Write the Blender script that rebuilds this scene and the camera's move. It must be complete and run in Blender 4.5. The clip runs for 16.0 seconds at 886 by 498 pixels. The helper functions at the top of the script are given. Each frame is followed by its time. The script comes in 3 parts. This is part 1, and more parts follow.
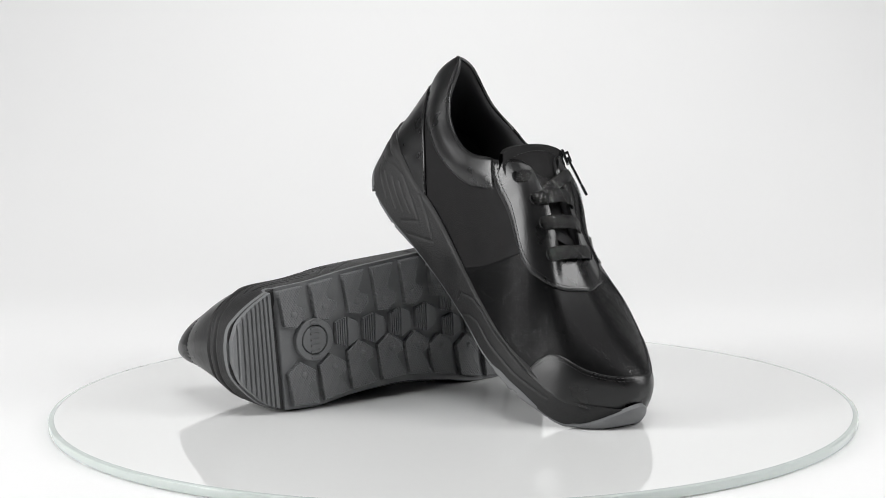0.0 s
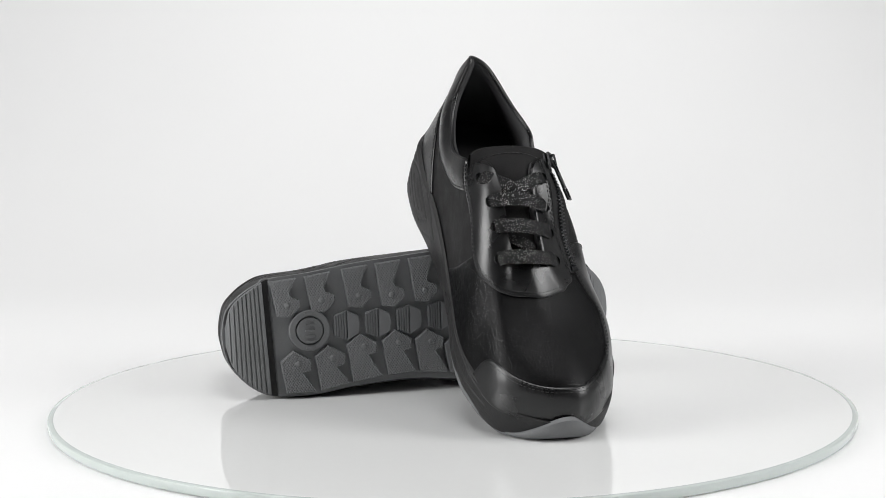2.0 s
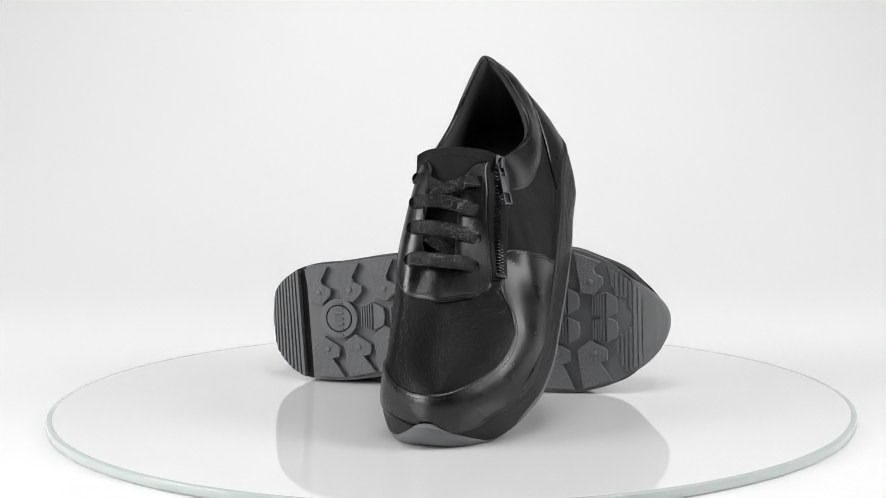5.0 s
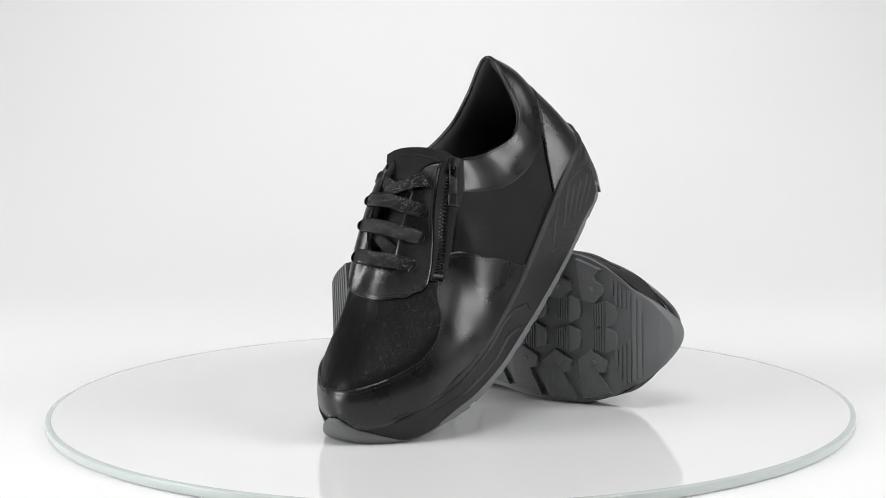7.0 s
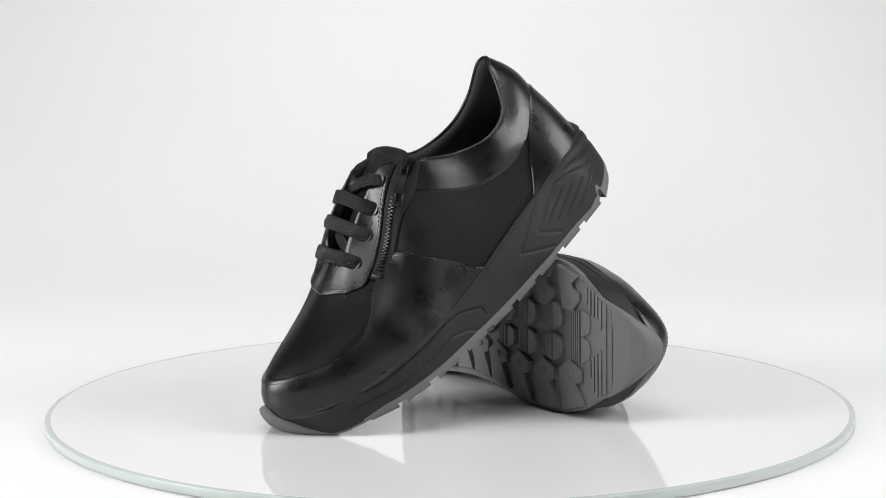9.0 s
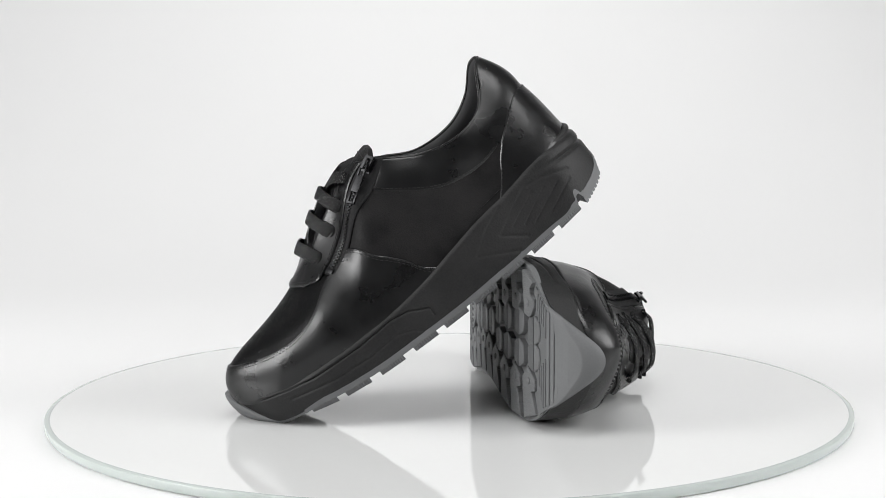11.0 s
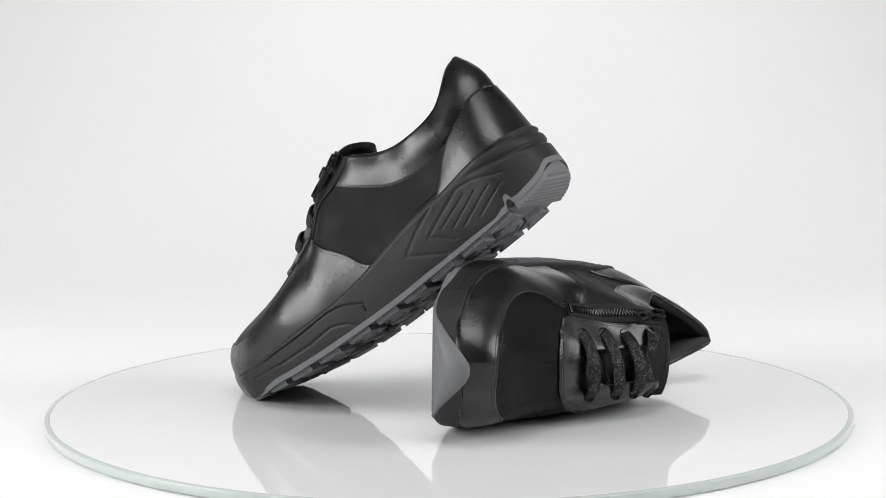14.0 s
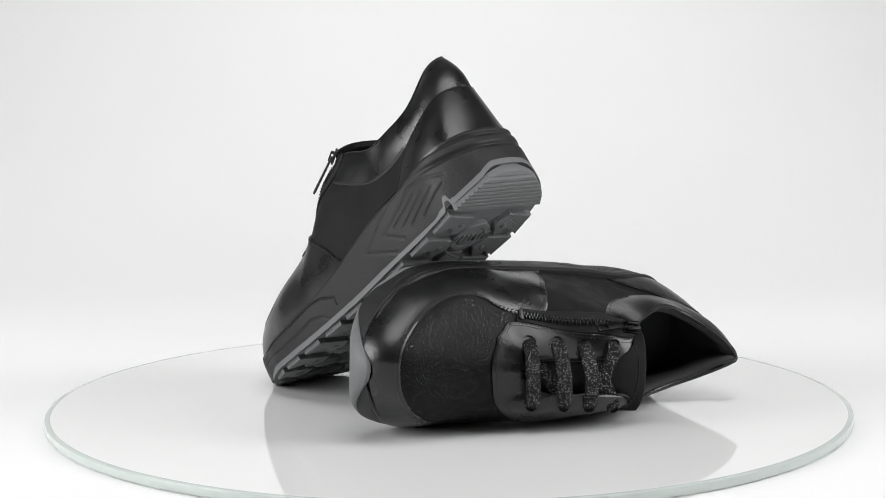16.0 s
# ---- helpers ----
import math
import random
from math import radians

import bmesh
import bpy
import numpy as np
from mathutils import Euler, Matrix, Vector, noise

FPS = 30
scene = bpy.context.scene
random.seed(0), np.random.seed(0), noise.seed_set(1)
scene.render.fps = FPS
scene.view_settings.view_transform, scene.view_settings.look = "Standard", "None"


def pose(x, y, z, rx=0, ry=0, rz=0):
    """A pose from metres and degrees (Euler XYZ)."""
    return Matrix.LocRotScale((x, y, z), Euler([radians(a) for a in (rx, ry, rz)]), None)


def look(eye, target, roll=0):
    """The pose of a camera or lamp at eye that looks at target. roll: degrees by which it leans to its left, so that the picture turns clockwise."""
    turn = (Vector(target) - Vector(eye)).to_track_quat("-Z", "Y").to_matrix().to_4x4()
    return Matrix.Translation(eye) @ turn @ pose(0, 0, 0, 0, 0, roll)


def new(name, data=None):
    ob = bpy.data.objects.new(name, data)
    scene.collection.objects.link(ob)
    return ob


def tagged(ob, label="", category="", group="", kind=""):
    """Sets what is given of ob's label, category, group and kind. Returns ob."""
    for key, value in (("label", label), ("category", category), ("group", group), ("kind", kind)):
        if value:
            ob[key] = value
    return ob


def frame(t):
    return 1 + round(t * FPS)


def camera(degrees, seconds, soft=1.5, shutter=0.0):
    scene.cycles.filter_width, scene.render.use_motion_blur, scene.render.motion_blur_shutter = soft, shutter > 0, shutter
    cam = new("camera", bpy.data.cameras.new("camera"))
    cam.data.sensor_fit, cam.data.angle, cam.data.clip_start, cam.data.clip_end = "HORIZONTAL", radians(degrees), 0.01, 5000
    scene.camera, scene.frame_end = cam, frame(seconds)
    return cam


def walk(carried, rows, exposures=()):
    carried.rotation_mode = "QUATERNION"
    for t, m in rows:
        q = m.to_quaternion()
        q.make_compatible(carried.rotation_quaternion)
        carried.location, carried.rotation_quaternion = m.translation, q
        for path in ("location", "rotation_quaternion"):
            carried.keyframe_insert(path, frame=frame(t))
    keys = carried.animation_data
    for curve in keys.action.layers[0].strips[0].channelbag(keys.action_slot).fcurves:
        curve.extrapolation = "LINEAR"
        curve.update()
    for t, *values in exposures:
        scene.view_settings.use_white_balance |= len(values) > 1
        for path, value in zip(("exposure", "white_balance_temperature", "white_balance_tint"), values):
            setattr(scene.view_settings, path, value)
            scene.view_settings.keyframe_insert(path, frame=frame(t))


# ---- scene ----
# ---- camera: fixed on its stand ----
cam = camera(29.28, 16.0, soft=0.8)
EYE = Vector((0.0, -1.0566, 0.2204))
AHEAD = Vector((-math.sin(radians(0.226)) * math.cos(radians(6.75)), math.cos(radians(0.226)) * math.cos(radians(6.75)), -math.sin(radians(6.75))))
STAND = look(EYE, EYE + AHEAD, -0.427)
walk(cam, [(0.0, STAND), (16.0, STAND)])

# ---- light: a white studio with three softboxes ----
world = bpy.data.worlds.new("studio_air")
scene.world = world
world.use_nodes = True
world.node_tree.nodes["Background"].inputs[0].default_value = (1.0, 1.0, 1.0, 1)
world.node_tree.nodes["Background"].inputs[1].default_value = 0.07


def softbox(name, eye, target, sx, sy, watts, color=(1, 1, 1)):
    lamp = bpy.data.lights.new(name, "AREA")
    lamp.shape, lamp.size, lamp.size_y, lamp.energy, lamp.color = "RECTANGLE", sx, sy, watts, color
    ob = new(name, lamp)
    ob.matrix_world = look(eye, target)
    return ob


softbox("softbox_top", (0.0, -0.42, 1.42), (0, 0.0, 0.05), 0.9, 0.6, 8.0)
softbox("softbox_left", (-1.40, -0.50, 0.62), (0, 0, 0.1), 0.8, 0.9, 19.5)
softbox("softbox_right", (1.30, -0.40, 0.85), (0, 0, 0.1), 0.75, 1.0, 15)
softbox("background_lamp", (0.0, 0.75, 1.35), (0, 2.05, 0.50), 0.7, 0.4, 7.5)
scene.view_settings.exposure = 0.22


# ---- materials ----
def material(name):
    m = bpy.data.materials.new(name)
    m.use_nodes = True
    return m, m.node_tree.nodes, m.node_tree.links, m.node_tree.nodes["Principled BSDF"]


def surface(name, low, high, scale=400.0, rough=(0.4, 0.55), bump=0.3, depth=0.0004, kind="noise", detail=4.0, wear=25.0, spec=0.5, sheen=0.0):
    """A surface with fine grain (bump and colour) and a broad unevenness in its gloss."""
    m, nodes, links, bsdf = material(name)
    coord = nodes.new("ShaderNodeTexCoord")
    if kind == "noise":
        grain = nodes.new("ShaderNodeTexNoise")
        grain.inputs["Detail"].default_value = detail
        fac = grain.outputs["Fac"]
    else:
        grain = nodes.new("ShaderNodeTexVoronoi")
        fac = grain.outputs["Distance"]
    grain.inputs["Scale"].default_value = scale
    broad = nodes.new("ShaderNodeTexNoise")
    broad.inputs["Scale"].default_value, broad.inputs["Detail"].default_value = wear, 3.0
    links.new(coord.outputs["Object"], grain.inputs["Vector"])
    links.new(coord.outputs["Object"], broad.inputs["Vector"])
    mix = nodes.new("ShaderNodeMix")
    mix.data_type = "FLOAT"
    mix.inputs[0].default_value = 0.55
    links.new(fac, mix.inputs[2])
    links.new(broad.outputs["Fac"], mix.inputs[3])
    ramp = nodes.new("ShaderNodeValToRGB")
    ramp.color_ramp.elements[0].position, ramp.color_ramp.elements[1].position = 0.3, 0.7
    ramp.color_ramp.elements[0].color, ramp.color_ramp.elements[1].color = (*low, 1), (*high, 1)
    links.new(mix.outputs[0], ramp.inputs[0])
    links.new(ramp.outputs[0], bsdf.inputs["Base Color"])
    span = nodes.new("ShaderNodeMapRange")
    span.inputs["From Min"].default_value, span.inputs["From Max"].default_value = 0.3, 0.7
    span.inputs["To Min"].default_value, span.inputs["To Max"].default_value = rough
    links.new(broad.outputs["Fac"], span.inputs["Value"])
    links.new(span.outputs[0], bsdf.inputs["Roughness"])
    relief = nodes.new("ShaderNodeBump")
    relief.inputs["Strength"].default_value, relief.inputs["Distance"].default_value = bump, depth
    links.new(fac, relief.inputs["Height"])
    links.new(relief.outputs[0], bsdf.inputs["Normal"])
    bsdf.inputs["Specular IOR Level"].default_value = spec
    bsdf.inputs["Sheen Weight"].default_value = sheen
    bsdf.inputs["Sheen Roughness"].default_value = 0.4
    return m


LEATHER = surface("black_smooth_leather", (0.0025, 0.0025, 0.0028), (0.006, 0.006, 0.0064), 1100, (0.24, 0.39), 0.26, 0.0003, wear=60, spec=0.45)
LEATHER_BSDF = LEATHER.node_tree.nodes["Principled BSDF"]
LEATHER_BSDF.inputs["Coat Weight"].default_value = 0.15
LEATHER_BSDF.inputs["Coat Roughness"].default_value = 0.22


def creases(m, scale, strength, distance):
    """Shallow creases under a material's fine grain."""
    nodes, links = m.node_tree.nodes, m.node_tree.links
    coord, fold, bump = nodes.new("ShaderNodeTexCoord"), nodes.new("ShaderNodeTexNoise"), nodes.new("ShaderNodeBump")
    fold.inputs["Scale"].default_value, fold.inputs["Detail"].default_value, fold.inputs["Distortion"].default_value = scale, 3.0, 0.6
    bump.inputs["Strength"].default_value, bump.inputs["Distance"].default_value = strength, distance
    links.new(coord.outputs["Object"], fold.inputs["Vector"])
    links.new(fold.outputs["Fac"], bump.inputs["Height"])
    links.new(bump.outputs[0], nodes["Bump"].inputs["Normal"])


creases(LEATHER, 130, 0.20, 0.0010)
NUBUCK = surface("black_nubuck", (0.0036, 0.0036, 0.0040), (0.0160, 0.0152, 0.0154), 1300, (0.50, 0.75), 0.5, 0.0004, wear=70, spec=0.14, sheen=0.01)
SUEDE = surface("black_crackled_suede", (0.0010, 0.0010, 0.0012), (0.0026, 0.0026, 0.0029), 1600, (0.30, 0.55), 0.30, 0.0004, kind="voronoi", wear=480, spec=0.12)
FOAM = surface("black_moulded_foam", (0.0070, 0.0070, 0.0074), (0.0185, 0.0182, 0.0184), 900, (0.46, 0.62), 0.55, 0.0005, wear=50, spec=0.34)
RUBBER = surface("dark_grey_rubber", (0.114, 0.117, 0.120), (0.144, 0.147, 0.150), 1200, (0.52, 0.66), 0.15, 0.0002, wear=40)
LINING = surface("black_textile_lining", (0.030, 0.030, 0.031), (0.050, 0.050, 0.051), 2200, (0.75, 0.9), 0.4, 0.0003, spec=0.25)
LACE = surface("black_glitter_lace", (0.0022, 0.0022, 0.0025), (0.0055, 0.0055, 0.006), 1700, (0.5, 0.7), 0.5, 0.0005, spec=0.16)
ZIP_TAPE = surface("black_woven_tape", (0.006, 0.006, 0.0065), (0.013, 0.013, 0.0135), 2200, (0.6, 0.8), 0.5, 0.0003, spec=0.25)
KNURL = surface("knurled_grey_rubber", (0.114, 0.117, 0.120), (0.144, 0.147, 0.150), 1200, (0.52, 0.66), 0.15, 0.0002, wear=40)


def glitter(m, scale, share, size, shine, lean, gloss):
    """Sparse metallic flecks scattered over a material."""
    nodes, links = m.node_tree.nodes, m.node_tree.links
    bsdf = nodes["Principled BSDF"]
    coord = nodes.new("ShaderNodeTexCoord")
    cells = nodes.new("ShaderNodeTexVoronoi")
    cells.inputs["Scale"].default_value = scale
    links.new(coord.outputs["Object"], cells.inputs["Vector"])
    split = nodes.new("ShaderNodeSeparateColor")
    links.new(cells.outputs["Color"], split.inputs[0])
    rare = nodes.new("ShaderNodeMath")
    rare.operation, rare.inputs[1].default_value = "GREATER_THAN", 1 - share
    links.new(split.outputs[0], rare.inputs[0])
    near = nodes.new("ShaderNodeMath")
    near.operation, near.inputs[1].default_value = "LESS_THAN", size
    links.new(cells.outputs["Distance"], near.inputs[0])
    both = nodes.new("ShaderNodeMath")
    both.operation = "MULTIPLY"
    links.new(rare.outputs[0], both.inputs[0])
    links.new(near.outputs[0], both.inputs[1])
    mix = nodes.new("ShaderNodeMix")
    mix.data_type = "RGBA"
    old = bsdf.inputs["Base Color"].links[0].from_socket
    links.new(both.outputs[0], mix.inputs[0])
    links.new(old, mix.inputs[6])
    mix.inputs[7].default_value = (shine, shine, shine, 1)
    links.new(mix.outputs[2], bsdf.inputs["Base Color"])
    links.new(both.outputs[0], bsdf.inputs["Metallic"])
    rough = nodes.new("ShaderNodeMix")
    rough.data_type = "FLOAT"
    links.new(both.outputs[0], rough.inputs[0])
    links.new(bsdf.inputs["Roughness"].links[0].from_socket, rough.inputs[2])
    rough.inputs[3].default_value = gloss
    links.new(rough.outputs[0], bsdf.inputs["Roughness"])
    # every fleck lies at its own tilt
    tilt = nodes.new("ShaderNodeVectorMath")
    tilt.operation = "MULTIPLY_ADD"
    links.new(cells.outputs["Color"], tilt.inputs[0])
    tilt.inputs[1].default_value, tilt.inputs[2].default_value = (2 * lean,) * 3, (-lean,) * 3
    scaled = nodes.new("ShaderNodeVectorMath")
    scaled.operation = "SCALE"
    links.new(tilt.outputs[0], scaled.inputs[0])
    links.new(both.outputs[0], scaled.inputs["Scale"])
    plus = nodes.new("ShaderNodeVectorMath")
    plus.operation = "ADD"
    links.new(bsdf.inputs["Normal"].links[0].from_socket, plus.inputs[0])
    links.new(scaled.outputs[0], plus.inputs[1])
    unit = nodes.new("ShaderNodeVectorMath")
    unit.operation = "NORMALIZE"
    links.new(plus.outputs[0], unit.inputs[0])
    links.new(unit.outputs[0], bsdf.inputs["Normal"])


glitter(LACE, 2100, 0.34, 0.30, 0.70, 0.55, 0.28)
glitter(SUEDE, 1700, 0.24, 0.36, 0.065, 0.09, 0.24)


def knurl(m):
    """Fine crossed ridges on the lugs' faces."""
    nodes, links = m.node_tree.nodes, m.node_tree.links
    coord = nodes.new("ShaderNodeTexCoord")
    total = None
    for turn_by in (0.62, -0.62):
        rot = nodes.new("ShaderNodeVectorRotate")
        rot.rotation_type = "Z_AXIS"
        rot.inputs["Angle"].default_value = turn_by
        links.new(coord.outputs["Object"], rot.inputs["Vector"])
        wave = nodes.new("ShaderNodeTexWave")
        wave.inputs["Scale"].default_value = 230
        links.new(rot.outputs[0], wave.inputs["Vector"])
        if total is None:
            total = wave
        else:
            low = nodes.new("ShaderNodeMath")
            low.operation = "MAXIMUM"
            links.new(total.outputs["Fac"], low.inputs[0])
            links.new(wave.outputs["Fac"], low.inputs[1])
            total = low
    bump = nodes.new("ShaderNodeBump")
    bump.inputs["Strength"].default_value, bump.inputs["Distance"].default_value = 0.6, 0.0005
    links.new(total.outputs[0], bump.inputs["Height"])
    links.new(bump.outputs[0], nodes["Principled BSDF"].inputs["Normal"])


knurl(KNURL)
THREAD = surface("black_thread", (0.012, 0.012, 0.0122), (0.026, 0.026, 0.0262), 3000, (0.5, 0.7), 0.3, 0.0002)
ZIP_METAL = surface("dark_gunmetal", (0.040, 0.040, 0.041), (0.075, 0.075, 0.077), 900, (0.25, 0.38), 0.1, 0.0002)
ZIP_METAL.node_tree.nodes["Principled BSDF"].inputs["Metallic"].default_value = 1.0
GUNMETAL = surface("blackened_metal", (0.025, 0.025, 0.026), (0.05, 0.05, 0.052), 900, (0.3, 0.42), 0.1, 0.0002)
GUNMETAL.node_tree.nodes["Principled BSDF"].inputs["Metallic"].default_value = 1.0
WHITE = surface("matt_white_paper", (0.80, 0.80, 0.80), (0.82, 0.82, 0.82), 600, (0.75, 0.9), 0.03, 0.0002, wear=3, spec=0.2)
STUDIO = surface("grey_studio_paint", (0.16, 0.16, 0.16), (0.19, 0.19, 0.19), 80, (0.8, 0.9), 0.05, 0.0005, wear=2)
PLATE = surface("white_backed_glass", (0.74, 0.745, 0.74), (0.755, 0.76, 0.755), 200, (0.015, 0.03), 0.0, 0.0001, wear=6)
PLATE.node_tree.nodes["Principled BSDF"].inputs["IOR"].default_value = 1.5
EDGE, e_nodes, e_links, e_bsdf = material("green_glass_edge")
e_bsdf.inputs["Base Color"].default_value = (0.82, 0.885, 0.855, 1)
e_bsdf.inputs["Transmission Weight"].default_value = 0.5
e_bsdf.inputs["Roughness"].default_value = 0.12
e_bsdf.inputs["IOR"].default_value = 1.5


# ---- helpers for meshes ----
def part(name, bm, mat, parent=None, label="", smooth=True):
    mesh = bpy.data.meshes.new(name)
    bmesh.ops.recalc_face_normals(bm, faces=bm.faces[:])
    bm.to_mesh(mesh)
    bm.free()
    mesh.materials.append(mat)
    if smooth:
        for f in mesh.polygons:
            f.use_smooth = True
        mesh.set_sharp_from_angle(angle=radians(38))
    ob = new(name, mesh)
    if parent:
        ob.parent = parent
    if label:
        ob["label"] = label
    return ob


def spline(xs, ys, x):
    """A smooth curve through the stations (xs, ys), flat beyond its ends (monotone slopes)."""
    xs, ys, x = np.asarray(xs, float), np.asarray(ys, float), np.asarray(x, float)
    d = np.diff(ys) / np.diff(xs)
    m = np.zeros(len(xs))
    m[1:-1] = np.where(d[:-1] * d[1:] > 0, 2 * d[:-1] * d[1:] / (d[:-1] + d[1:] + 1e-12), 0)
    m[0], m[-1] = d[0], d[-1]
    x = np.clip(x, xs[0], xs[-1])
    i = np.clip(np.searchsorted(xs, x) - 1, 0, len(xs) - 2)
    h = xs[i + 1] - xs[i]
    t = (x - xs[i]) / h
    return (2 * t**3 - 3 * t**2 + 1) * ys[i] + (t**3 - 2 * t**2 + t) * h * m[i] + (-2 * t**3 + 3 * t**2) * ys[i + 1] + (t**3 - t**2) * h * m[i + 1]


def through_points(pts, n):
    """n points on a smooth (Catmull-Rom) curve through pts."""
    p = np.asarray(pts, float)
    p = np.vstack([2 * p[0] - p[1], p, 2 * p[-1] - p[-2]])
    u = np.linspace(0, len(p) - 3 - 1e-9, n)
    i = u.astype(int)
    t = (u - i)[:, None]
    a, b, c, d = p[i], p[i + 1], p[i + 2], p[i + 3]
    return 0.5 * (2 * b + (c - a) * t + (2 * a - 5 * b + 4 * c - d) * t**2 + (3 * b - a - 3 * c + d) * t**3)


def grid_mesh(bm, pts, close_u=False):
    """Faces over a grid of points (n, m, 3)."""
    n, m = pts.shape[:2]
    vs = [[bm.verts.new(pts[i, j]) for j in range(m)] for i in range(n)]
    for i in range(n if close_u else n - 1):
        for j in range(m - 1):
            k = (i + 1) % n
            bm.faces.new((vs[i][j], vs[k][j], vs[k][j + 1], vs[i][j + 1]))
    return vs


# ---- the table frame ----
def turn(t):
    return pose(0, 0, 0, 0, 0, -68.08 - 10.998 * (t - 8))


TIMES = [0.5 * k for k in range(33)]


# ---- studio: a seamless white sweep, closed by plain walls ----
def build_studio():
    bm = bmesh.new()
    line = [(-2.2, -0.0058), (0.55, -0.0058)]
    for k in range(1, 25):
        a = radians(90 * k / 24)
        line.append((0.55 + 1.55 * math.sin(a), -0.0058 + 1.55 * (1 - math.cos(a))))
    line.append((2.1, 2.4))
    pts = np.array([[(x, y, z) for y, z in line] for x in np.linspace(-2.4, 2.4, 9)])
    grid_mesh(bm, pts)
    sweep = part("backdrop", bm, WHITE)
    tagged(sweep, "seamless matt white paper sweep behind the turntable", "backdrop", kind="structure")
    for name, verts in (
        ("wall_left", [(-2.4, -2.2, -0.01), (-2.4, 2.1, -0.01), (-2.4, 2.1, 2.4), (-2.4, -2.2, 2.4)]),
        ("wall_right", [(2.4, -2.2, -0.01), (2.4, 2.1, -0.01), (2.4, 2.1, 2.4), (2.4, -2.2, 2.4)]),
        ("wall_back", [(-2.4, -2.2, -0.01), (2.4, -2.2, -0.01), (2.4, -2.2, 2.4), (-2.4, -2.2, 2.4)]),
        ("ceiling", [(-2.4, -2.2, 2.4), (2.4, -2.2, 2.4), (2.4, 2.1, 2.4), (-2.4, 2.1, 2.4)]),
    ):
        bm = bmesh.new()
        face = bm.faces.new([bm.verts.new(v) for v in verts])
        got = bmesh.ops.extrude_face_region(bm, geom=[face])
        c = Vector((0, 0, 1.2))
        face.normal_update()
        out = face.normal * (0.05 if face.normal.dot(face.calc_center_median() - c) > 0 else -0.05)
        bmesh.ops.translate(bm, verts=[v for v in got["geom"] if isinstance(v, bmesh.types.BMVert)], vec=out)
        tagged(part(name, bm, STUDIO, smooth=False), "plain grey studio " + name.split("_")[0], name.split("_")[0], kind="structure")


build_studio()

# ---- turntable: a round glass plate ----
DISC_R, DISC_T = 0.25, 0.0055
DISC_OFF = (0.0010, -0.0010)


def build_disc():
    thing = new("glass_turntable")
    tagged(thing, "round clear glass turntable plate with green edge", "turntable")
    n = 256

    def lathe(prof):
        bm = bmesh.new()
        ang = np.linspace(0, 2 * math.pi, n, endpoint=False)
        pts = np.array([[(r * math.cos(a), r * math.sin(a), z) for r, z in prof] for a in ang])
        grid_mesh(bm, pts, close_u=True)
        bmesh.ops.remove_doubles(bm, verts=bm.verts[:], dist=1e-6)
        return bm

    inner = DISC_R - 0.0035
    part("plate", lathe([(0.0, 0.0), (inner * 0.5, 0.0), (inner, 0.0), (inner, -DISC_T), (0.0, -DISC_T)]), PLATE, thing)
    part("rim", lathe([(inner + 0.0001, 0.0), (DISC_R - 0.0010, 0.0), (DISC_R - 0.0003, -0.0004), (DISC_R, -0.0012), (DISC_R, -DISC_T + 0.0012), (DISC_R - 0.0003, -DISC_T + 0.0004), (DISC_R - 0.0010, -DISC_T), (inner + 0.0001, -DISC_T)]), EDGE, thing, "polished green glass edge")
    return thing


disc = build_disc()
DISC_POSE = pose(DISC_OFF[0], DISC_OFF[1], 0)

# ---- the shoe: toe along +x, zip side +y, sole on z = 0 ----
# outline of the sole seen from below: half widths along the length
SX = [0.0, 0.003, 0.008, 0.016, 0.028, 0.05, 0.08, 0.115, 0.15, 0.18, 0.205, 0.225, 0.2413, 0.2511, 0.2584, 0.2626, 0.264]
SL = [0.0083, 0.0212, 0.0277, 0.0337, 0.0396, 0.0415, 0.0454, 0.0484, 0.0509, 0.0525, 0.0508, 0.0441, 0.0351, 0.0268, 0.0178, 0.0109, 0.0056]
SR = [-0.0001, 0.0132, 0.0204, 0.028, 0.0326, 0.0331, 0.0283, 0.0252, 0.0293, 0.0365, 0.0386, 0.035, 0.0293, 0.0234, 0.0142, 0.0059, 0.0009]
# the midsole's top edge is fuller at the waist than its tread
ML = [0.0078, 0.0213, 0.0277, 0.034, 0.0391, 0.0411, 0.0459, 0.0489, 0.0513, 0.0535, 0.0519, 0.0451, 0.0376, 0.0269, 0.0165, 0.01, 0.0048]
MR = [-0.0004, 0.013, 0.0201, 0.0272, 0.0333, 0.0348, 0.0338, 0.0347, 0.0375, 0.0401, 0.0398, 0.0363, 0.0305, 0.021, 0.0105, 0.004, -0.0003]


def zs(x):
    """Underside of the tread: level in the middle, lifted at heel and toe."""
    return spline([0.0, 0.004, 0.012, 0.024, 0.045, 0.075, 0.12, 0.165, 0.195, 0.215, 0.235, 0.245, 0.2496, 0.2549, 0.2594, 0.264],
                  [0.0165, 0.0115, 0.0080, 0.0050, 0.0026, 0.0008, -0.0010, 0.0, 0.0022, 0.0048, 0.0084, 0.0107, 0.0140, 0.0176, 0.0212, 0.0266], x)


def zm(x):
    """Top edge of the midsole."""
    return spline([0.0, 0.02, 0.035, 0.059, 0.08, 0.105, 0.131, 0.154, 0.18, 0.214, 0.2435, 0.264],
                  [0.0470, 0.0465, 0.0446, 0.0405, 0.0385, 0.0340, 0.0290, 0.0268, 0.0265, 0.0270, 0.0305, 0.0370], x)


